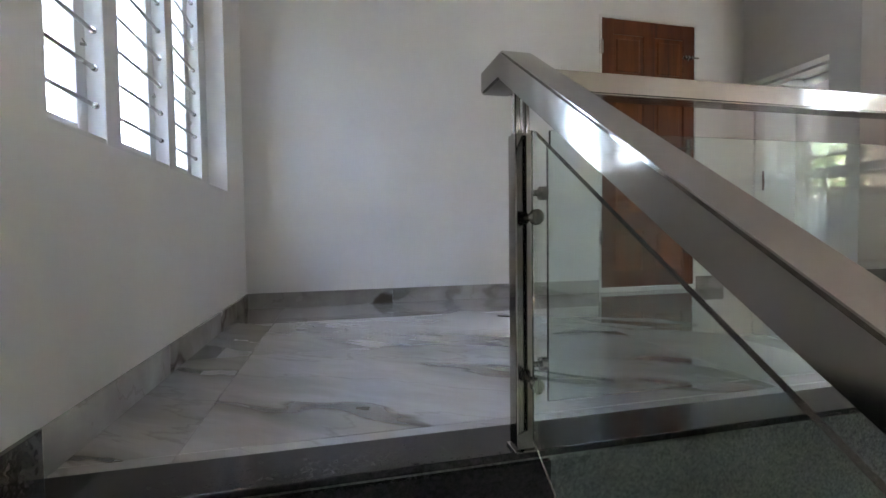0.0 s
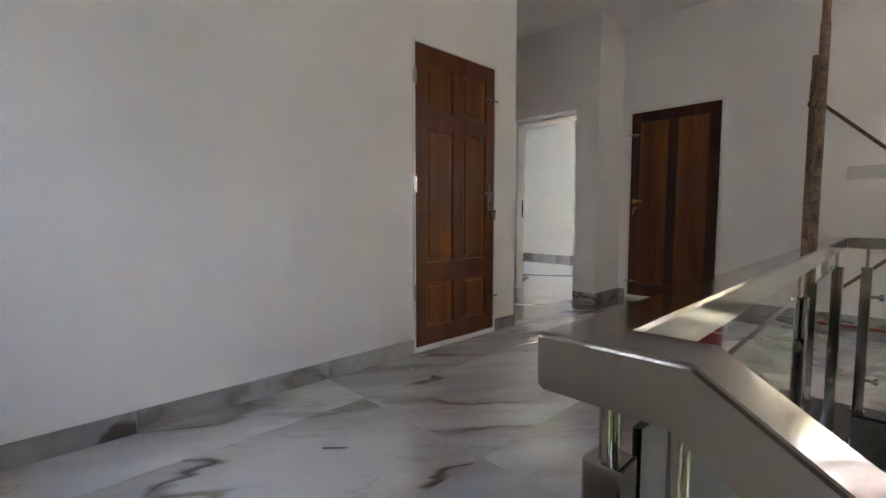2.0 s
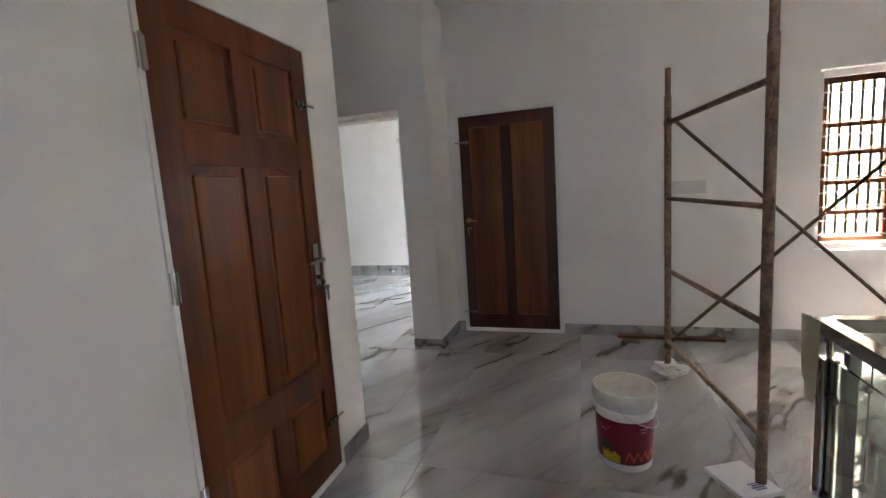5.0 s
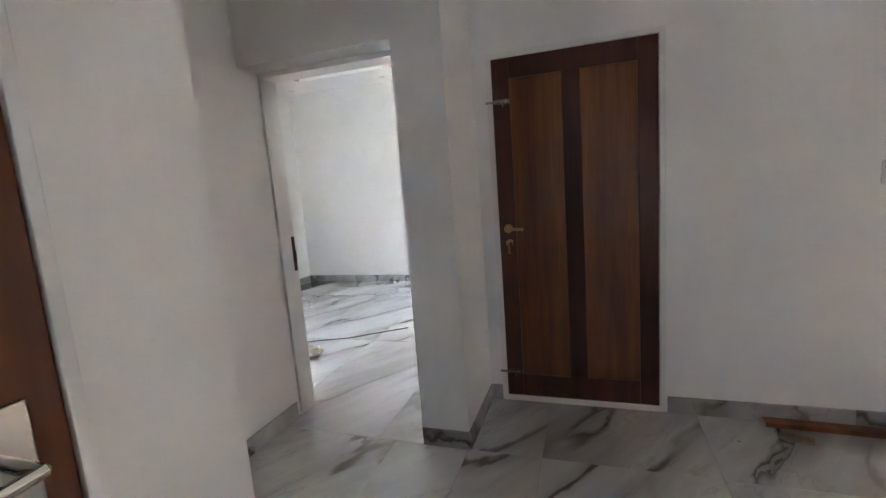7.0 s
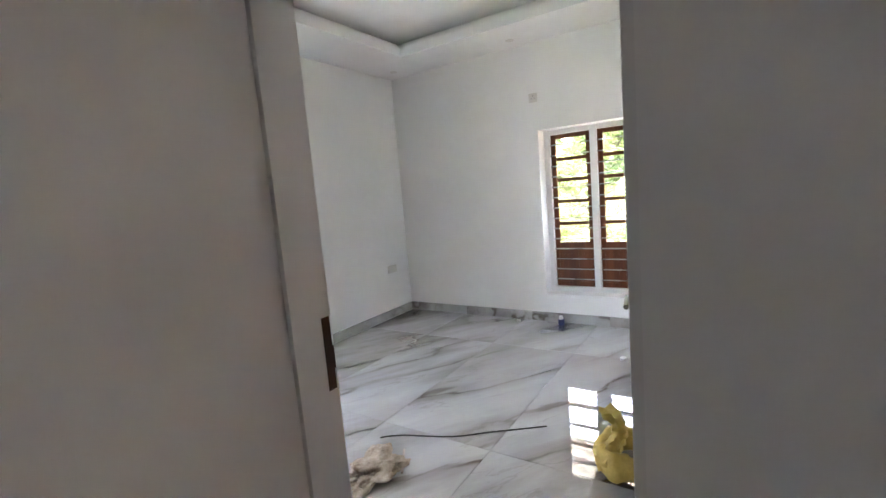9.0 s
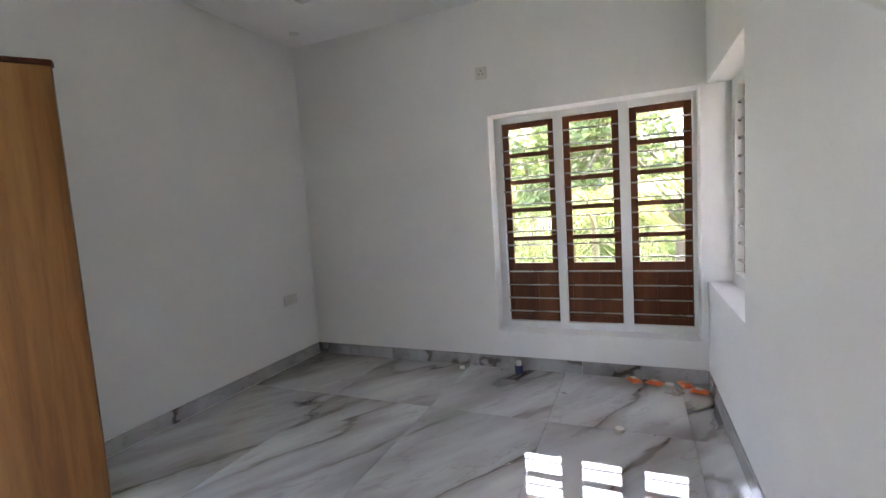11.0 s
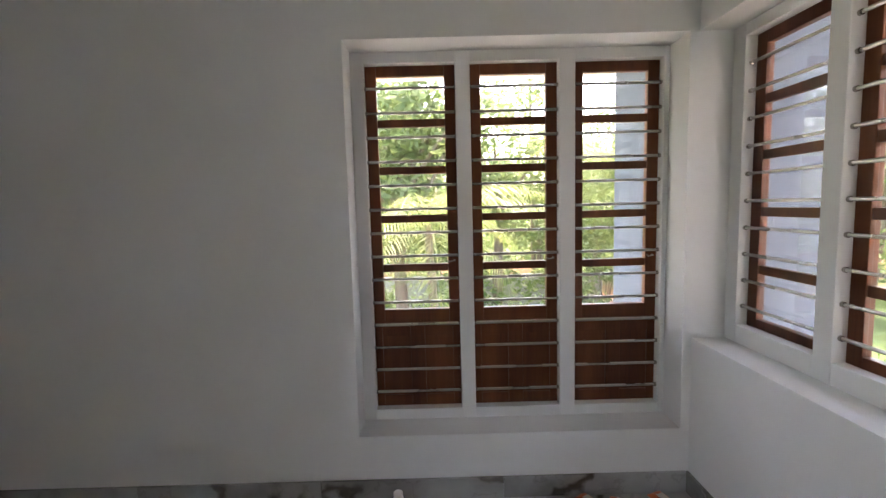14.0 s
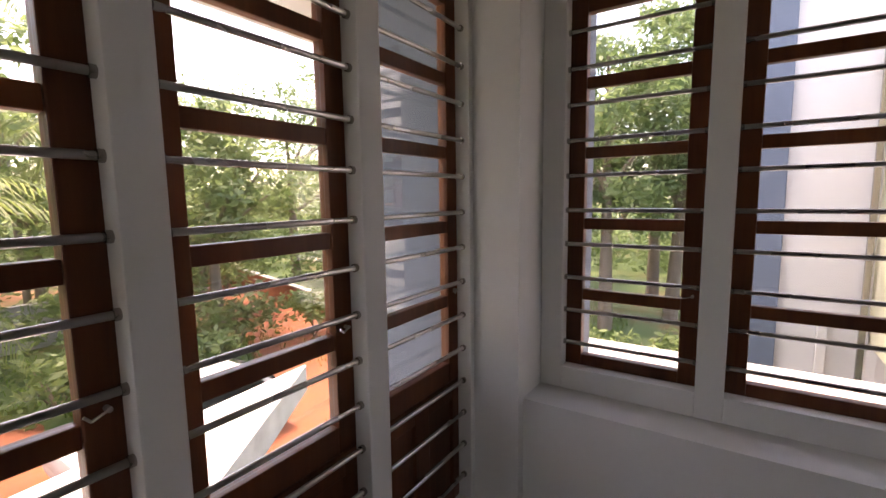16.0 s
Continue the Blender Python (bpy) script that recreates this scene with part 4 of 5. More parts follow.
for x, y, r, h, mt in ((24, 3.4, 1.6, 2.6, LEAF), (26, 0.2, 1.8, 3.0, LEAF_DEEP), (24.5, -3, 1.5, 2.4, LEAF), (21.5, -6.2, 1.4, 2.6, LEAF), (26, -5.6, 1.9, 3.2, LEAF_DEEP), (20.5, -8.4, 1.2, 1.8, LEAF), (22.5, 6.6, 2, 3, LEAF),
                       (31, -11.5, 2, 3, LEAF), (19.5, 3.8, 1.1, 1.6, LEAF_DEEP), (14.5, -12.5, 1.5, 1.6, LEAF),
                       (18.4, 2.9, 0.9, 1.1, LEAF), (22.3, 1.6, 1.5, 1.7, LEAF_DEEP), (21.2, -1.6, 1.3, 1.5, LEAF), (22.6, -3.4, 1.2, 1.6, LEAF), (20.4, -4.6, 1.1, 1.2, LEAF_DEEP), (17.6, 4.6, 1.2, 1.4, LEAF),
                       (12.0, -10.2, 1.3, 1.1, LEAF), (10.2, -11.0, 1.2, 0.9, LEAF), (13.8, -9.4, 1.2, 0.8, LEAF)):
    bush(x, y, r, h, mt, rt.random())
# far woods all round the plot
verts, faces = [], []
rw = random.Random(21)
for _ in range(900):
    az, d = rw.uniform(-2.6, 0.75), rw.uniform(33, 58)
    c = Vector((9 + d * math.cos(az), d * math.sin(az), GZ + rw.uniform(0.3, 9.5) * (0.75 + 0.35 * math.sin(az * 5.0) + 0.2 * math.sin(az * 13))))
    leaf_quads(verts, faces, c, rw.uniform(1.4, 2.6), 80, 0.32, rw)
tagged(mesh_part("far_woods", verts, faces, LEAF, None), "distant belt of mixed green trees", "woods", kind="stuff")
verts, faces = [], []
for _ in range(420):
    az, d = rw.uniform(-2.4, 0.6), rw.uniform(24, 34)
    c = Vector((9 + d * math.cos(az), d * math.sin(az), GZ + rw.uniform(0.2, 3.4)))
    leaf_quads(verts, faces, c, rw.uniform(0.8, 1.5), 70, 0.2, rw)
tagged(mesh_part("undergrowth", verts, faces, LEAF_DEEP, None), "tangled green undergrowth below the trees", "undergrowth", kind="stuff")
# rough grass
verts, faces = [], []
rg = random.Random(4)
for _ in range(9000):
    x, y = rg.uniform(11.6, 26), rg.uniform(-16, 6)
    if (x - 19.6) ** 2 + (y - 0.4) ** 2 < 5 or (15.4 < x < 20.2 and -6.6 < y < -3.0) or y < -8.5 and x > 20:
        continue
    a, s = rg.uniform(0, 6.28), rg.uniform(0.10, 0.28)
    i = len(verts)
    verts += [(x - 0.03 * math.cos(a), y - 0.03 * math.sin(a), GZ), (x + 0.03 * math.cos(a), y + 0.03 * math.sin(a), GZ), (x + rg.uniform(-0.12, 0.12), y + rg.uniform(-0.12, 0.12), GZ + s)]
    faces.append((i, i + 1, i + 2))
tagged(mesh_part("grass", verts, faces, GRASS, None), "rough green grass over the yard", "grass", kind="stuff")
# heap of red earth
bm = bmesh.new()
bmesh.ops.create_icosphere(bm, subdivisions=4, radius=1.0)
for v in bm.verts:
    k = 1 + 0.28 * noise.noise(v.co * 1.8) + 0.06 * noise.noise(v.co * 7)
    v.co = Vector((v.co.x * 2.1 * k, v.co.y * 1.7 * k, 0.42 * k * max(0.0, v.co.z) ** 2 - 0.02))
ob = smooth(part("earth_heap", bm, EARTH), 80)
ob.matrix_basis = Matrix.Translation((19.6, 0.4, GZ))
tagged(ob, "heap of loose red earth on the yard", "earth heap")
# bare earth track past the parked car, with ragged edges
bm = bmesh.new()
spine = [Vector(p) for p in ((12.6, -3.6, 0), (16.5, -5.6, 0), (19.0, -7.6, 0), (22.5, -9.2, 0), (28.0, -10.8, 0), (37.0, -13.0, 0))]
prev = None
for i in range(51):
    u = min(i / 10, 4.999)
    k = int(u)
    c = spine[k].lerp(spine[k + 1], u - k)
    n = (spine[k + 1] - spine[k]).normalized().cross(Vector((0, 0, 1)))
    w = 1.9 + 0.35 * noise.noise(Vector((i * 0.37, 2.0, 0)))
    e = 0.3 * noise.noise(Vector((i * 0.61, 9.0, 0)))
    row = [bm.verts.new(c + n * q * w + n * e * abs(q) + Vector((0, 0, GZ + 0.012 * (1 - q * q)))) for q in (-1, -0.5, 0, 0.5, 1)]
    if prev:
        for a, b2, c2, d2 in zip(prev, prev[1:], row[1:], row):
            bm.faces.new((a, b2, c2, d2))
    prev = row
bmesh.ops.recalc_face_normals(bm, faces=bm.faces)
bmesh.ops.solidify(bm, geom=list(bm.faces), thickness=0.03)
for v in bm.verts:
    v.co.z = max(v.co.z, GZ + 0.004) if v.co.z > GZ else v.co.z
tagged(part("dirt_track", bm, EARTH), "bare reddish earth track along the boundary wall", "track", kind="structure")
# low boundary walls
bw = tagged(empty("boundary_wall"), "low laterite boundary wall with pale coping", "wall")
for k in range(16):
    a, b = Vector((20.4, -9.6, 0)), Vector((36.0, -13.6, 0))
    p = a.lerp(b, k / 16)
    m = Matrix.Translation((p.x, p.y, GZ)) @ Matrix.Rotation(math.atan2((b - a).y, (b - a).x), 4, "Z")
    o = part("wall_panel", bbox(0, 0.995, -0.1, 0.1, 0, 1.0 + 0.02 * (k % 2), bevel=0.01), BRICKISH, bw)
    o.matrix_basis = m
    o = part("coping", bbox(0, 0.99, -0.13, 0.13, 1.021, 1.08, bevel=0.01), CEMENT, bw)
    o.matrix_basis = m
gw = tagged(part("garden_wall", bbox(27.4, 27.6, -6.0, 12.0, GZ, GZ + 1.5, bevel=0.02), CEMENT), "weathered grey garden wall behind the shrubs", "wall")


def car(m):
    CARW = plain("white_car_paint", (0.55, 0.55, 0.56), 0.22)
    DARKG = plain("dark_car_glass", (0.02, 0.022, 0.025), 0.08)
    RUB = plain("tyre_rubber", (0.02, 0.02, 0.02), 0.8)
    top = tagged(empty("car", m), "white hatchback car parked on the yard", "car")

    def hull(profile, half_w, taper):
        bm = bmesh.new()
        rings = []
        for s in (-1, 1):
            rings.append([bm.verts.new((x, s * half_w * (1 - taper * max(0.0, (z - 0.85) / 0.7)), z)) for x, z in profile])
        bm.faces.new(rings[0])
        bm.faces.new(list(reversed(rings[1])))
        n = len(profile)
        for i in range(n):
            j = (i + 1) % n
            bm.faces.new((rings[0][i], rings[1][i], rings[1][j], rings[0][j]))
        bmesh.ops.recalc_face_normals(bm, faces=bm.faces)
        bmesh.ops.bevel(bm, geom=[e for e in bm.edges if len(e.link_faces) == 2 and e.calc_face_angle() > 0.5], offset=0.05, segments=3, affect="EDGES")
        return bm

    smooth(part("body", hull([(-1.9, 0.35), (-1.95, 0.6), (-1.85, 0.92), (-0.95, 1.02), (1.6, 1.02), (1.9, 0.85), (1.92, 0.4), (1.8, 0.28), (-1.8, 0.28)], 0.83, 0.0), CARW, top), 30)
    smooth(part("roof", hull([(-0.95, 1.0), (-0.25, 1.47), (0.2, 1.52), (1.2, 1.50), (1.72, 1.0)], 0.80, 0.18), CARW, top), 30)
    part("windscreen", hull([(-0.98, 1.03), (-0.42, 1.40), (-0.36, 1.40), (-0.85, 1.03)], 0.68, 0.2), DARKG, top)
    part("rear_window", hull([(1.48, 1.42), (1.75, 1.08), (1.70, 1.06), (1.42, 1.42)], 0.66, 0.2), DARKG, top)
    for s in (-1, 1):
        b = bmesh.new()
        vs = [b.verts.new((x, s * (0.805 - 0.12 * (z - 1.0) / 0.5), z)) for x, z in ((-0.72, 1.05), (-0.22, 1.40), (1.15, 1.42), (1.45, 1.05))]
        b.faces.new(vs)
        bmesh.ops.solidify(b, geom=list(b.faces), thickness=0.012)
        part("side_window", b, DARKG, top)
        part("headlight", bbox(-1.93, -1.72, s * 0.62 - 0.12, s * 0.62 + 0.12, 0.68, 0.80, bevel=0.03), PANE, top, "clear headlight")
        part("tail_light", bbox(1.82, 1.93, s * 0.66 - 0.08, s * 0.66 + 0.08, 0.75, 0.98, bevel=0.02), plain("red_lens", (0.4, 0.02, 0.02), 0.2), top, "red tail light")
        part("mirror", bbox(-0.72, -0.58, s * 0.92 - 0.08, s * 0.92 + 0.08, 1.0, 1.14, bevel=0.03), CARW, top)
        for x in (-1.2, 1.2):
            w = part("wheel", rod(bmesh.new(), (x, s * 0.66, 0.30), (x, s * 0.85, 0.30), 0.30, 24), RUB, top)
            part("rim", rod(bmesh.new(), (x, s * 0.85, 0.30), (x, s * 0.862, 0.30), 0.19, 16), BAR_STEEL, w)
    return top


car(Matrix.Translation((16.9, -2.25, GZ)) @ Matrix.Rotation(radians(270), 4, "Z") @ Matrix.Scale(0.95, 4))


# ---- things in the hall ----
PLASTIC = plain("white_plastic", (0.72, 0.70, 0.66), 0.35)
CREAM = mottled("scuffed_cream_plastic", (0.60, 0.55, 0.44), (0.76, 0.73, 0.64), 18.0, (0.35, 0.6), 0.1)
MAROON = plain("maroon_label", (0.16, 0.008, 0.02), 0.35)
YEL = plain("yellow_print", (0.75, 0.55, 0.02), 0.4)
GRN = plain("green_print", (0.03, 0.10, 0.02), 0.4)
ORG = plain("orange_print", (0.62, 0.09, 0.02), 0.4)
PALE = plain("pale_print", (0.45, 0.25, 0.28), 0.4)
bucket = tagged(empty("paint_bucket", Matrix.Translation((3.737, -1.403, 0.0)) @ Matrix.Rotation(radians(-194), 4, "Z") @ Matrix.Diagonal((1.02, 1.02, 1.1, 1))), "white plastic paint bucket with maroon label and white lid", "bucket")
R = lambda z: 0.122 + 0.055 * z
smooth(part("body", lathe([(0.118, 0.0), (0.122, 0.004), (R(0.33), 0.33), (R(0.33) - 0.006, 0.331)], 48), PLASTIC, bucket), 30)
lb = lathe([(R(0.035) + 0.0012, 0.035), (R(0.235) + 0.0012, 0.235)], 48)
bmesh.ops.delete(lb, geom=[f for f in lb.faces if len(f.verts) > 4], context="FACES_ONLY")
bmesh.ops.solidify(lb, geom=list(lb.faces), thickness=0.0006)
smooth(part("label", lb, MAROON, bucket, "maroon printed label"), 30)


def on_bucket(name, pts, mat, off=0.0026):
    """A flat printed shape wrapped on the bucket: points of angle and height."""
    bm = bmesh.new()
    vs = [bm.verts.new(((R(z) + off) * math.cos(a), (R(z) + off) * math.sin(a), z)) for a, z in pts]
    f = bm.faces.new(vs)
    bmesh.ops.triangulate(bm, faces=[f])
    part(name, bm, mat, bucket)


A = lambda k: radians(-k)
for k in range(4):
    a0 = -10 - 17 * k
    on_bucket("printed_zigzag", [(A(a0), 0.045), (A(a0 - 8.5), 0.085), (A(a0 - 17), 0.045), (A(a0 - 17), 0.065), (A(a0 - 8.5), 0.105), (A(a0), 0.065)][::-1], ORG)
for k in range(5):
    on_bucket("printed_patch", [(A(40 - 8 * k), 0.040), (A(32 - 8 * k), 0.040), (A(32 - 8 * k), 0.075 + 0.02 * (k % 2)), (A(40 - 8 * k), 0.085)], YEL)
for k in range(3):
    on_bucket("printed_leaf", [(A(42 - 9 * k), 0.09), (A(35 - 9 * k), 0.085), (A(33 - 9 * k), 0.12 + 0.015 * (k % 2)), (A(40 - 9 * k), 0.14)], GRN)
for z, a, b in ((0.195, 42, 20), (0.182, 40, 26), (0.20, -40, -56), (0.185, -42, -54)):
    on_bucket("printed_bar", [(A(a), z), (A(b), z), (A(b), z + 0.007), (A(a), z + 0.007)], PALE)
smooth(part("rim", lathe([(R(0.29), 0.262), (R(0.29) + 0.008, 0.266), (R(0.29) + 0.008, 0.275), (R(0.29), 0.279)], 48), PLASTIC, bucket), 30)
lid = smooth(part("lid", lathe([(0.146, 0.315), (0.150, 0.318), (0.150, 0.350), (0.146, 0.357), (0.134, 0.358), (0.130, 0.3555), (0.0001, 0.3555)], 48), CREAM, bucket, "scuffed cream lid"), 30)
b = bmesh.new()
prev = None
for k in range(25):
    a = math.pi * k / 24
    p = Vector((0.152 * math.cos(a), 0.150 * math.sin(a), 0.292 - 0.095 * math.sin(a)))
    if prev is not None:
        rod(b, prev, p, 0.0022, 6)
    prev = p
smooth(part("handle", b, BAR_STEEL, bucket, "thin wire handle"))

RUST = mottled("rusty_painted_tube", (0.07, 0.024, 0.014), (0.42, 0.29, 0.20), 24.0, (0.55, 0.85), 0.5, fine=70.0)
RUST_DARK = mottled("dark_rusty_tube", (0.035, 0.022, 0.016), (0.20, 0.14, 0.09), 16.0, (0.55, 0.85), 0.5, fine=70.0)
scaf = tagged(empty("scaffold"), "rusty paint-spattered steel scaffold frame with cross braces", "scaffold")
PA, PB = Vector((3.628, -1.957, 0)), Vector((4.87, -1.785, 0))
DY = Vector((0.12, -1.62, 0))


def tube_part(name, a, b, r, mat=RUST):
    return smooth(part(name, rod(bmesh.new(), a, b, r, 14), mat, scaf))


for p, z0 in ((PA, 0.023), (PB, 0.033), (PA + DY, 0.003), (PB + DY, 0.003)):
    tube_part("post", p + Vector((0, 0, z0)), p + Vector((0, 0, 1.93)), 0.022)
    tube_part("pin", p + Vector((0, 0, 1.90)), p + Vector((0, 0, 2.11)), 0.018)
for o in (Vector((0, 0, 0)), DY):
    for z in (0.24, 0.75, 1.25, 1.755):
        tube_part("rung", PA + o + Vector((0, 0, z)), PB + o + Vector((0, 0, z)), 0.015 if z != 1.25 else 0.013)
tube_part("brace", PB + Vector((0, -0.03, 1.78)), PB + DY + Vector((0, 0.03, 0.20)), 0.012, RUST_DARK)
tube_part("brace", PB + Vector((0.02, -0.03, 0.23)), PB + DY + Vector((0.02, 0.03, 1.74)), 0.012, RUST_DARK)
for z in (0.21, 1.76):
    b = bmesh.new()
    rod(b, PB + Vector((-0.03, 0, z)), PB + Vector((0.045, -0.01, z)), 0.03, 10)
    part("coupler", b, RUST_DARK, scaf)
b = bmesh.new()
prev = None
for k in range(14):
    p = PA + Vector((-0.024 - 0.012 * math.sin(k * 0.7), 0.01 + 0.006 * math.cos(k), 1.75 - 0.02 * k))
    if prev is not None:
        rod(b, prev, p, 0.0018, 6)
    prev = p
part("tie_wire", b, RUST_DARK, scaf)
slab = part("marble_offcut", bbox(-0.115, 0.115, -0.10, 0.10, 0.0, 0.022, bevel=0.003), plain("white_tile_back", (0.74, 0.73, 0.72), 0.5))
slab.matrix_basis = Matrix.Translation((3.64, -1.888, 0.0006)) @ Matrix.Rotation(radians(27), 4, "Z")
tagged(slab, "white tile offcut under a scaffold post", "tile offcut")
INK = plain("violet_ink", (0.10, 0.07, 0.35), 0.6)
for k in range(4):
    part("ink_mark", bbox(-0.085 + 0.013 * k, -0.078 + 0.013 * k, -0.05, 0.005 + 0.01 * (k % 2), 0.022, 0.0226), INK, slab)


def crumple(name, loc, sx, sy, h, mat, seed, label, category, sub=5, amp=0.55):
    bm = bmesh.new()
    bmesh.ops.create_icosphere(bm, subdivisions=sub, radius=1.0)
    off = Vector((seed * 3.1, seed * 1.7, seed))
    for v in bm.verts:
        n = v.co.copy()
        k = 1 + amp * noise.noise(n * 1.6 + off) + amp * 0.45 * (0.5 - abs(noise.noise(n * 4.2 + off))) + 0.12 * noise.noise(n * 9 + off)
        v.co = Vector((n.x * sx * k, n.y * sy * k, max(0.0, 0.25 + n.z * 0.75) * h * k))
    ob = smooth(part(name, bm, mat), 70)
    ob.matrix_basis = Matrix.Translation(loc)
    return tagged(ob, label, category)


CLOTH = mottled("soiled_cloth", (0.20, 0.13, 0.08), (0.58, 0.49, 0.39), 16.0, (0.85, 0.95), 0.5)
WHITE_CLOTH = mottled("white_rag", (0.55, 0.53, 0.50), (0.72, 0.71, 0.68), 9.0, (0.85, 0.95), 0.4)
YBAG = mottled("yellow_sack", (0.40, 0.27, 0.05), (0.62, 0.44, 0.11), 7.0, (0.5, 0.7), 0.4)
crumple("rag_pad", (4.89, -1.80, 0.0005), 0.12, 0.10, 0.05, WHITE_CLOTH, 2.0, "white rag wad under the scaffold post", "rag")
crumple("rag", (6.13, 1.79, 0.0005), 0.15, 0.11, 0.05, CLOTH, 5.0, "dirty crumpled cream rag on the floor", "rag", amp=0.8)
st = part("wood_stick", bbox(-0.11, 0.11, -0.006, 0.006, 0.0, 0.01, bevel=0.002), plain("pale_stick", (0.55, 0.45, 0.40), 0.7))
st.matrix_basis = Matrix.Translation((6.27, 1.70, 0.001)) @ Matrix.Rotation(radians(35), 4, "Z")
tagged(st, "pale wooden stick beside the rag", "stick")
# yellow sack rolled into a ring with a twisted neck
sack = tagged(empty("yellow_sack", Matrix.Translation((6.745, 0.60, 0.0))), "mustard yellow plastic sack coiled with a twisted neck", "sack")
bm = bmesh.new()
rings = []
for i in range(40):
    a = 2 * math.pi * i / 40
    ring = []
    for j in range(14):
        bb = 2 * math.pi * j / 14
        k = 1 + 0.5 * noise.noise(Vector((math.cos(a) * 2, math.sin(a) * 2, j * 0.5))) + 0.3 * (0.4 - abs(noise.noise(Vector((math.cos(a) * 5, math.sin(a) * 5, bb)))))
        r = 0.145 + 0.055 * k * math.cos(bb)
        ring.append(bm.verts.new((r * math.cos(a), r * math.sin(a) * 0.85, 0.058 + 0.058 * k * math.sin(bb))))
    rings.append(ring)
for i in range(40):
    for j in range(14):
        bm.faces.new((rings[i][j], rings[(i + 1) % 40][j], rings[(i + 1) % 40][(j + 1) % 14], rings[i][(j + 1) % 14]))
low = min(v.co.z for v in bm.verts)
for v in bm.verts:
    v.co.z = max(v.co.z - low, 0.0)
bmesh.ops.recalc_face_normals(bm, faces=bm.faces)
smooth(part("coil", bm, YBAG, sack), 80)
bm = bmesh.new()
rings = []
for i in range(15):
    u = i / 14
    c = Vector((-0.12 + 0.05 * math.sin(u * 4), 0.05 + 0.03 * math.cos(u * 5), 0.06 + 0.31 * u))
    rr = 0.058 - 0.030 * math.sin(u * 2.6) + 0.012 * (i % 2)
    rings.append([bm.verts.new(c + Vector((rr * (1 + 0.4 * math.sin(3 * k + i)) * math.cos(2 * math.pi * k / 12), rr * math.sin(2 * math.pi * k / 12), 0.012 * math.sin(k * 2 + i)))) for k in range(12)])
for a, b in zip(rings, rings[1:]):
    for k in range(12):
        bm.faces.new((a[k], a[(k + 1) % 12], b[(k + 1) % 12], b[k]))
bm.faces.new(rings[-1])
smooth(part("neck", bm, YBAG, sack, "twisted creased neck"), 80)


def cable(name, pts, r, mat, label):
    cu = bpy.data.curves.new(name, "CURVE")
    cu.dimensions, cu.bevel_depth, cu.bevel_resolution = "3D", r, 3
    sp = cu.splines.new("NURBS")
    sp.points.add(len(pts) - 1)
    for q, p in zip(sp.points, pts):
        q.co = (*p, 1)
    sp.use_endpoint_u, sp.order_u = True, 3
    ob = new(name, cu)
    cu.materials.append(mat)
    return tagged(ob, label, "cable")


BLACK = plain("black_rubber", (0.02, 0.018, 0.016), 0.6)
cable("cable_offcut", [(6.40, 1.98, 0.005), (6.47, 1.91, 0.004), (6.53, 1.74, 0.004), (6.60, 1.56, 0.004), (6.72, 1.42, 0.004), (6.86, 1.22, 0.004), (6.94, 1.11, 0.004)], 0.004, BLACK, "thin dark offcut of cable on the floor")
# pipe, plank and scraps along the wall
pl = part("plank_offcut", bbox(-0.42, 0.42, -0.035, 0.035, 0.0, 0.025, bevel=0.003), WOOD_PANEL)
pl.matrix_basis = Matrix.Translation((5.61, -1.92, 0.0006)) @ Matrix.Rotation(radians(88), 4, "Z")
tagged(pl, "reddish wooden batten lying along the skirting", "batten")
blk = part("wood_scrap", bbox(-0.07, 0.07, -0.025, 0.025, 0.0, 0.018, bevel=0.004), BARK)
blk.matrix_basis = Matrix.Translation((5.49, -1.60, 0.0006)) @ Matrix.Rotation(radians(70), 4, "Z")
tagged(blk, "small dark scrap of wood on the floor", "scrap")
# tape hanging from the rail corner
TAPE = plain("cream_tape", (0.62, 0.56, 0.40), 0.7)
tape = tagged(empty("masking_tape"), "loops of cream masking tape hanging from the railing corner", "tape")
for k, (dx, dz) in enumerate(((0.0, 0.33), (0.018, 0.25), (-0.02, 0.19))):
    bm = bmesh.new()
    prev = None
    for i in range(17):
        u = i / 16
        c = Vector((3.408 + dx + 0.06 * (u - 0.5), RY + 0.034 + 0.004 * k, 0.842 - dz * math.sin(math.pi * u) ** 0.6))
        a, b2 = bm.verts.new(c + Vector((0, 0.0, 0))), bm.verts.new(c + Vector((0.022, 0.016, 0.002)))
        if prev:
            bm.faces.new((prev[0], a, b2, prev[1]))
        prev = (a, b2)
    bmesh.ops.solidify(bm, geom=list(bm.faces), thickness=0.001)
    part("tape_loop", bm, TAPE, tape)


def plate(name, m, w, h, mat, label, holes=0, cat="socket"):
    top = tagged(part(name, bbox(-w / 2, w / 2, -0.010, 0.0, -h / 2, h / 2, bevel=0.003), mat), label, cat)
    top.matrix_basis = m
    for k in range(holes):
        a = radians(90 + 120 * k)
        part("pin_hole", rod(bmesh.new(), (0.016 * math.cos(a), -0.0115, 0.016 * math.sin(a)), (0.016 * math.cos(a), -0.009, 0.016 * math.sin(a)), 0.0045, 10), BLACK, top)
    return top


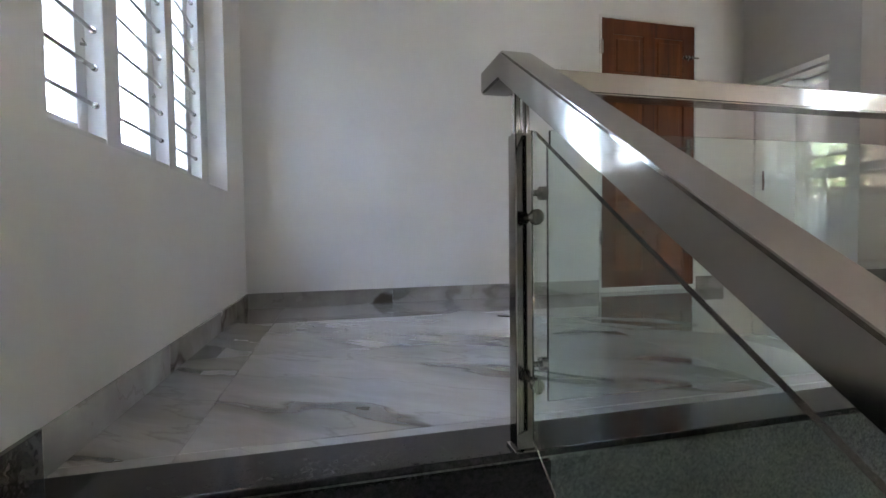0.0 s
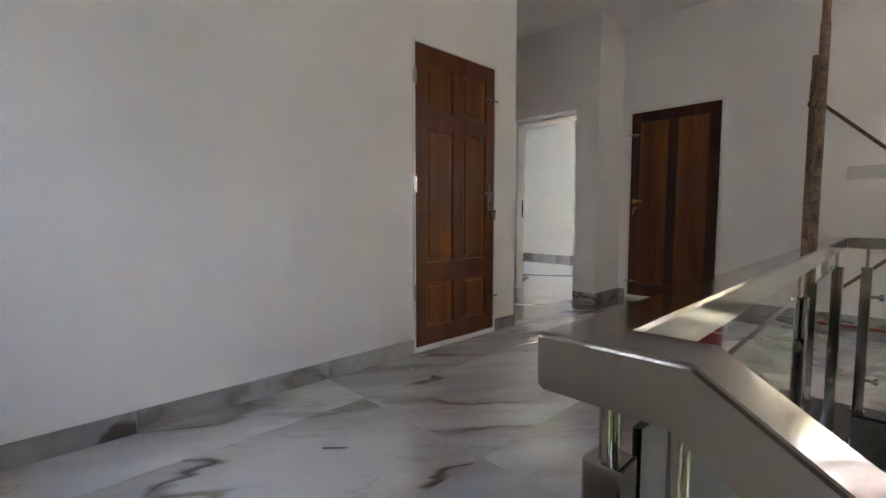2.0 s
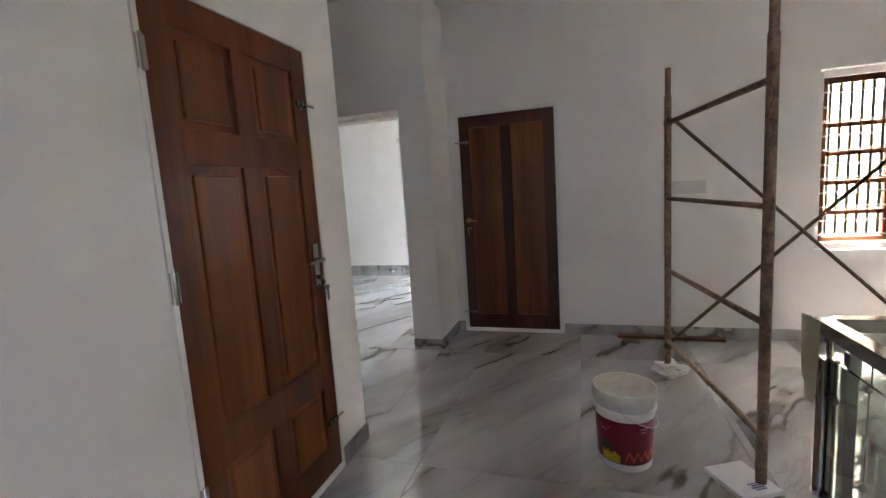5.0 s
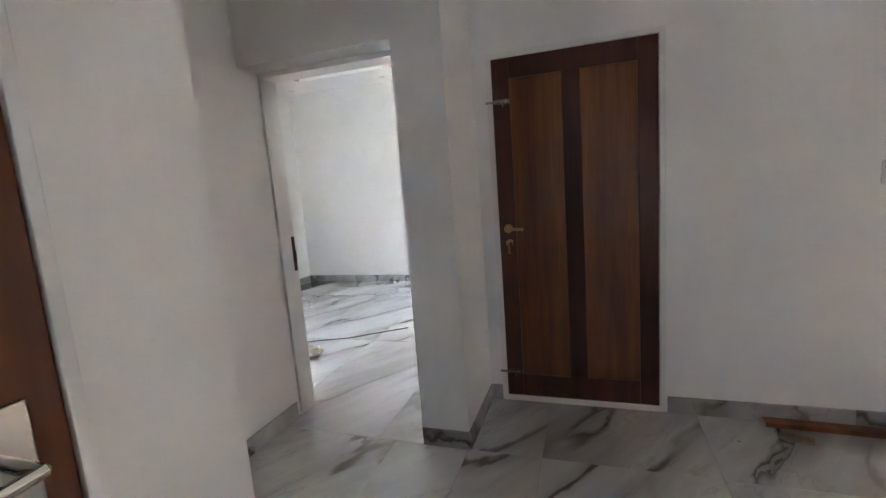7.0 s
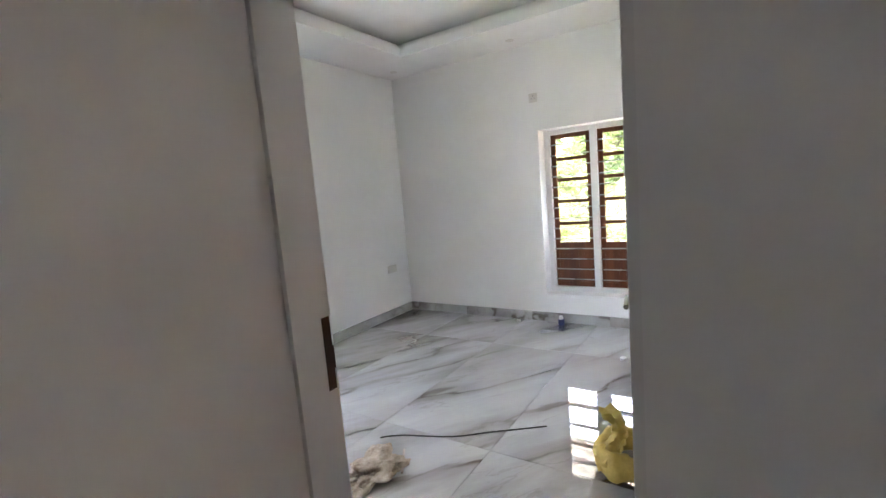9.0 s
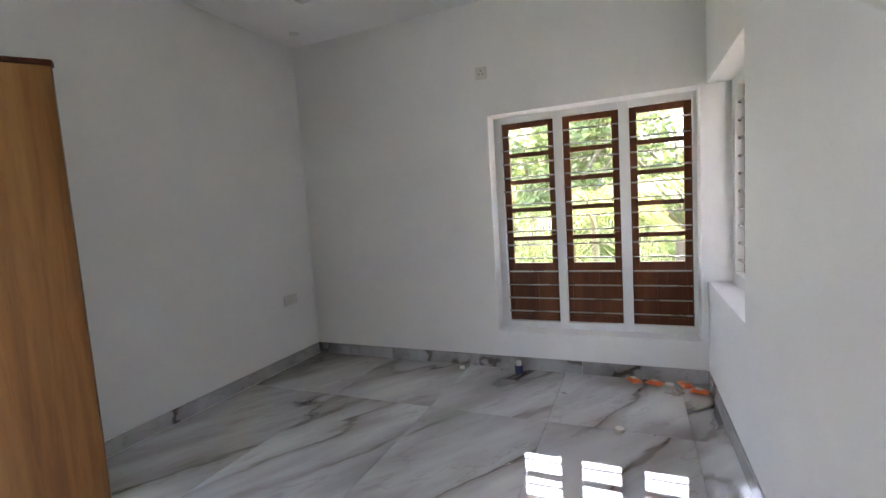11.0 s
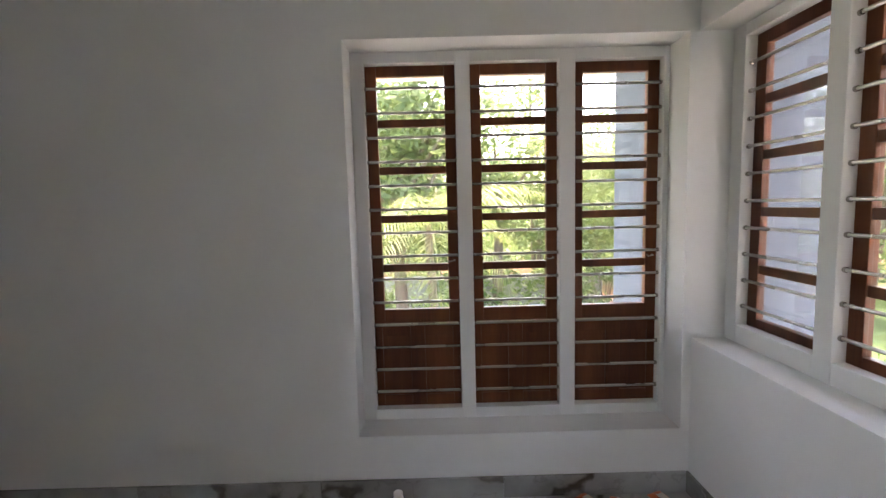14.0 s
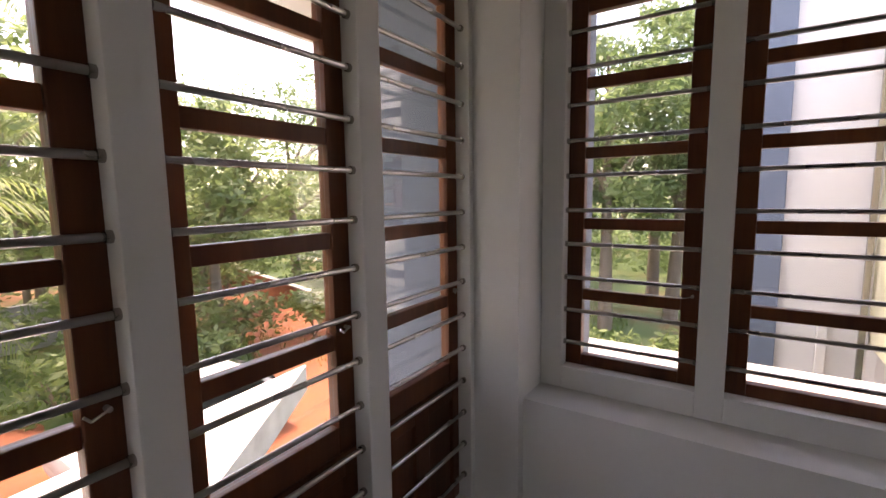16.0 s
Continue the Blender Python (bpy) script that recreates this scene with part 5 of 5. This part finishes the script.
GREYP = plain("grey_plate", (0.68, 0.68, 0.67), 0.45)
plate("switch_plate", m_axes((DX, -2.075, 1.30), (0, -1, 0), (1, 0, 0)), 0.25, 0.11, GREYP, "dull grey blank switch plate on the wall", cat="switch plate")
plate("wall_socket", m_axes((EX, 1.861, 2.345), (0, -1, 0), (1, 0, 0)), 0.09, 0.09, PLASTIC, "white three-pin socket high on the wall", 3)
plate("switch_plate", m_axes((8.66, NY, 0.59), (1, 0, 0), (0, 1, 0)), 0.16, 0.09, PLASTIC, "white double switch plate low on the wall", cat="switch plate")
for x, y, z in ((8.76, 1.98, BC), (8.74, 3.42, BC), (4.4, -0.75, HC)):
    dl = tagged(empty("downlight", Matrix.Translation((x, y, z))), "small unlit recessed downlight in the ceiling", "downlight")
    smooth(part("rim", lathe([(0.036, -0.004), (0.040, -0.004), (0.042, 0.0), (0.034, 0.0)], 28), PLASTIC, dl))
    part("lens", rod(bmesh.new(), (0, 0, -0.003), (0, 0, -0.0002), 0.030, 20), GREYP, dl)
hk = bmesh.new()
rod(hk, (7.2, 2.0, HC), (7.2, 2.0, HC - 0.07), 0.006, 8)
rod(hk, (7.2, 2.0, HC - 0.068), (7.225, 2.0, HC - 0.085), 0.005, 8)
tagged(part("fan_hook", hk, BLACK), "small dark fan hook on the ceiling", "hook")

# ---- things on the bedroom floor ----
tin = tagged(empty("small_tin", Matrix.Translation((8.905, 1.655, 0.0))), "small blue tin with a cream cap by the skirting", "tin")
smooth(part("can", lathe([(0.030, 0.0), (0.032, 0.002), (0.032, 0.060), (0.030, 0.063)], 28), plain("blue_tin", (0.012, 0.02, 0.09), 0.35), tin))
smooth(part("cap", lathe([(0.024, 0.063), (0.020, 0.075), (0.020, 0.092), (0.016, 0.096)], 24), PLASTIC, tin, "cream screw cap"))
for x, y, r, h in ((8.885, 2.125, 0.022, 0.018), (8.16, 0.90, 0.026, 0.022), (8.90, 0.60, 0.030, 0.016)):
    c = tagged(smooth(part("plastic_cap", lathe([(r * 0.92, 0.0), (r, 0.003), (r, h * 0.9), (r * 0.93, h), (r * 0.8, h * 0.97), (0.0001, h * 0.95)], 28), PLASTIC)), "small white plastic cap on the floor", "cap")
    c.matrix_basis = Matrix.Translation((x, y, 0.0004))


def pouch(x, y, rot, tilt):
    top = tagged(empty("pouch", Matrix.Translation((x, y, 0.002)) @ Matrix.Rotation(radians(rot), 4, "Z") @ Matrix.Rotation(radians(tilt), 4, "Y")), "crumpled orange plastic pouch with a white print", "pouch", "orange pouches on the floor")
    n, m_ = 16, 12
    bm = bmesh.new()
    g = []
    for s in (1, 0):
        lay = []
        for i in range(n + 1):
            row = []
            for j in range(m_ + 1):
                u, v = i / n, j / m_
                puff = (math.sin(math.pi * u) * math.sin(math.pi * v)) ** 0.5
                zz = 0.014 + (0.020 if s else -0.0125) * puff + 0.006 * noise.noise(Vector((u * 6, v * 6, x * 9 + s))) * puff
                row.append(bm.verts.new((-0.055 + 0.11 * u, -0.037 + 0.074 * v, max(0.0005, zz))))
            lay.append(row)
        g.append(lay)
    for s in (0, 1):
        for i in range(n):
            for j in range(m_):
                bm.faces.new((g[s][i][j], g[s][i + 1][j], g[s][i + 1][j + 1], g[s][i][j + 1]))
    bmesh.ops.remove_doubles(bm, verts=bm.verts, dist=0.0008)
    bmesh.ops.recalc_face_normals(bm, faces=bm.faces)
    smooth(part("bag", bm, ORANGE, top), 70)
    part("print", bbox(-0.02, 0.02, -0.015, 0.02, 0.0345, 0.0355), PALEW, top, "white printed patch")


ORANGE = mottled("orange_film", (0.55, 0.10, 0.02), (0.80, 0.19, 0.05), 14.0, (0.25, 0.4), 0.3)
PALEW = plain("white_print", (0.75, 0.66, 0.58), 0.4)
for a in ((8.912, 0.825, 30, 0), (8.89, 0.69, 55, 2), (8.91, 0.50, 20, -2), (8.81, 0.43, 75, 0)):
    pouch(*a)
# dry twigs and flecks
twig = tagged(empty("dry_twigs", Matrix.Translation((8.78, 0.56, 0))), "few dry broken twigs beside the pouches", "twigs")
rg = random.Random(6)
for k in range(9):
    a, L = rg.uniform(0, 3.14), rg.uniform(0.02, 0.06)
    c = Vector((rg.uniform(-0.06, 0.06), rg.uniform(-0.05, 0.05), 0.003 + 0.002 * k / 3))
    d = Vector((math.cos(a), math.sin(a), 0)) * L
    part("twig", rod(bmesh.new(), c - d, c + d, 0.0018, 6), BARK, twig)
pen = tagged(empty("pencil", Matrix.Translation((1.475, -0.725, 0.0045)) @ Matrix.Rotation(radians(-42), 4, "Z")), "short dark pencil lying on the marble tiles", "pencil")
smooth(part("shaft", rod(bmesh.new(), (-0.05, 0, 0), (0.042, 0, 0), 0.004, 6), BLACK, pen), 20)
smooth(part("tip", rod(bmesh.new(), (0.042, 0, 0), (0.056, 0, 0), 0.004, 6, 0.0006), BARK, pen), 20)
FLECK = plain("dark_fleck", (0.05, 0.04, 0.035), 0.9)
rg = random.Random(8)
for x, y, s in ((8.60, 1.27, 0.03), (8.93, 1.80, 0.016), (8.93, 1.13, 0.012), (8.16, 0.72, 0.012), (5.42, -1.33, 0.016), (3.1, -0.52, 0.02), (7.9, 2.6, 0.008), (6.35, 3.1, 0.018), (8.4, 2.75, 0.008)):
    bm = bmesh.new()
    vs = [bm.verts.new((s * (0.5 + rg.random() * 0.6) * math.cos(k), s * 0.45 * (0.5 + rg.random() * 0.6) * math.sin(k), 0.0015 + 0.004 * rg.random())) for k in (0, 1, 2, 3, 4.2, 5.2)]
    bm.faces.new(vs)
    bmesh.ops.solidify(bm, geom=list(bm.faces), thickness=0.0012)
    f = part("debris_chip", bm, FLECK)
    f.matrix_basis = Matrix.Translation((x, y, 0.0012)) @ Matrix.Rotation(rg.uniform(0, 3), 4, "Z")
    tagged(f, "small dark chip of debris on the tiles", "debris", "debris chips on the floor")
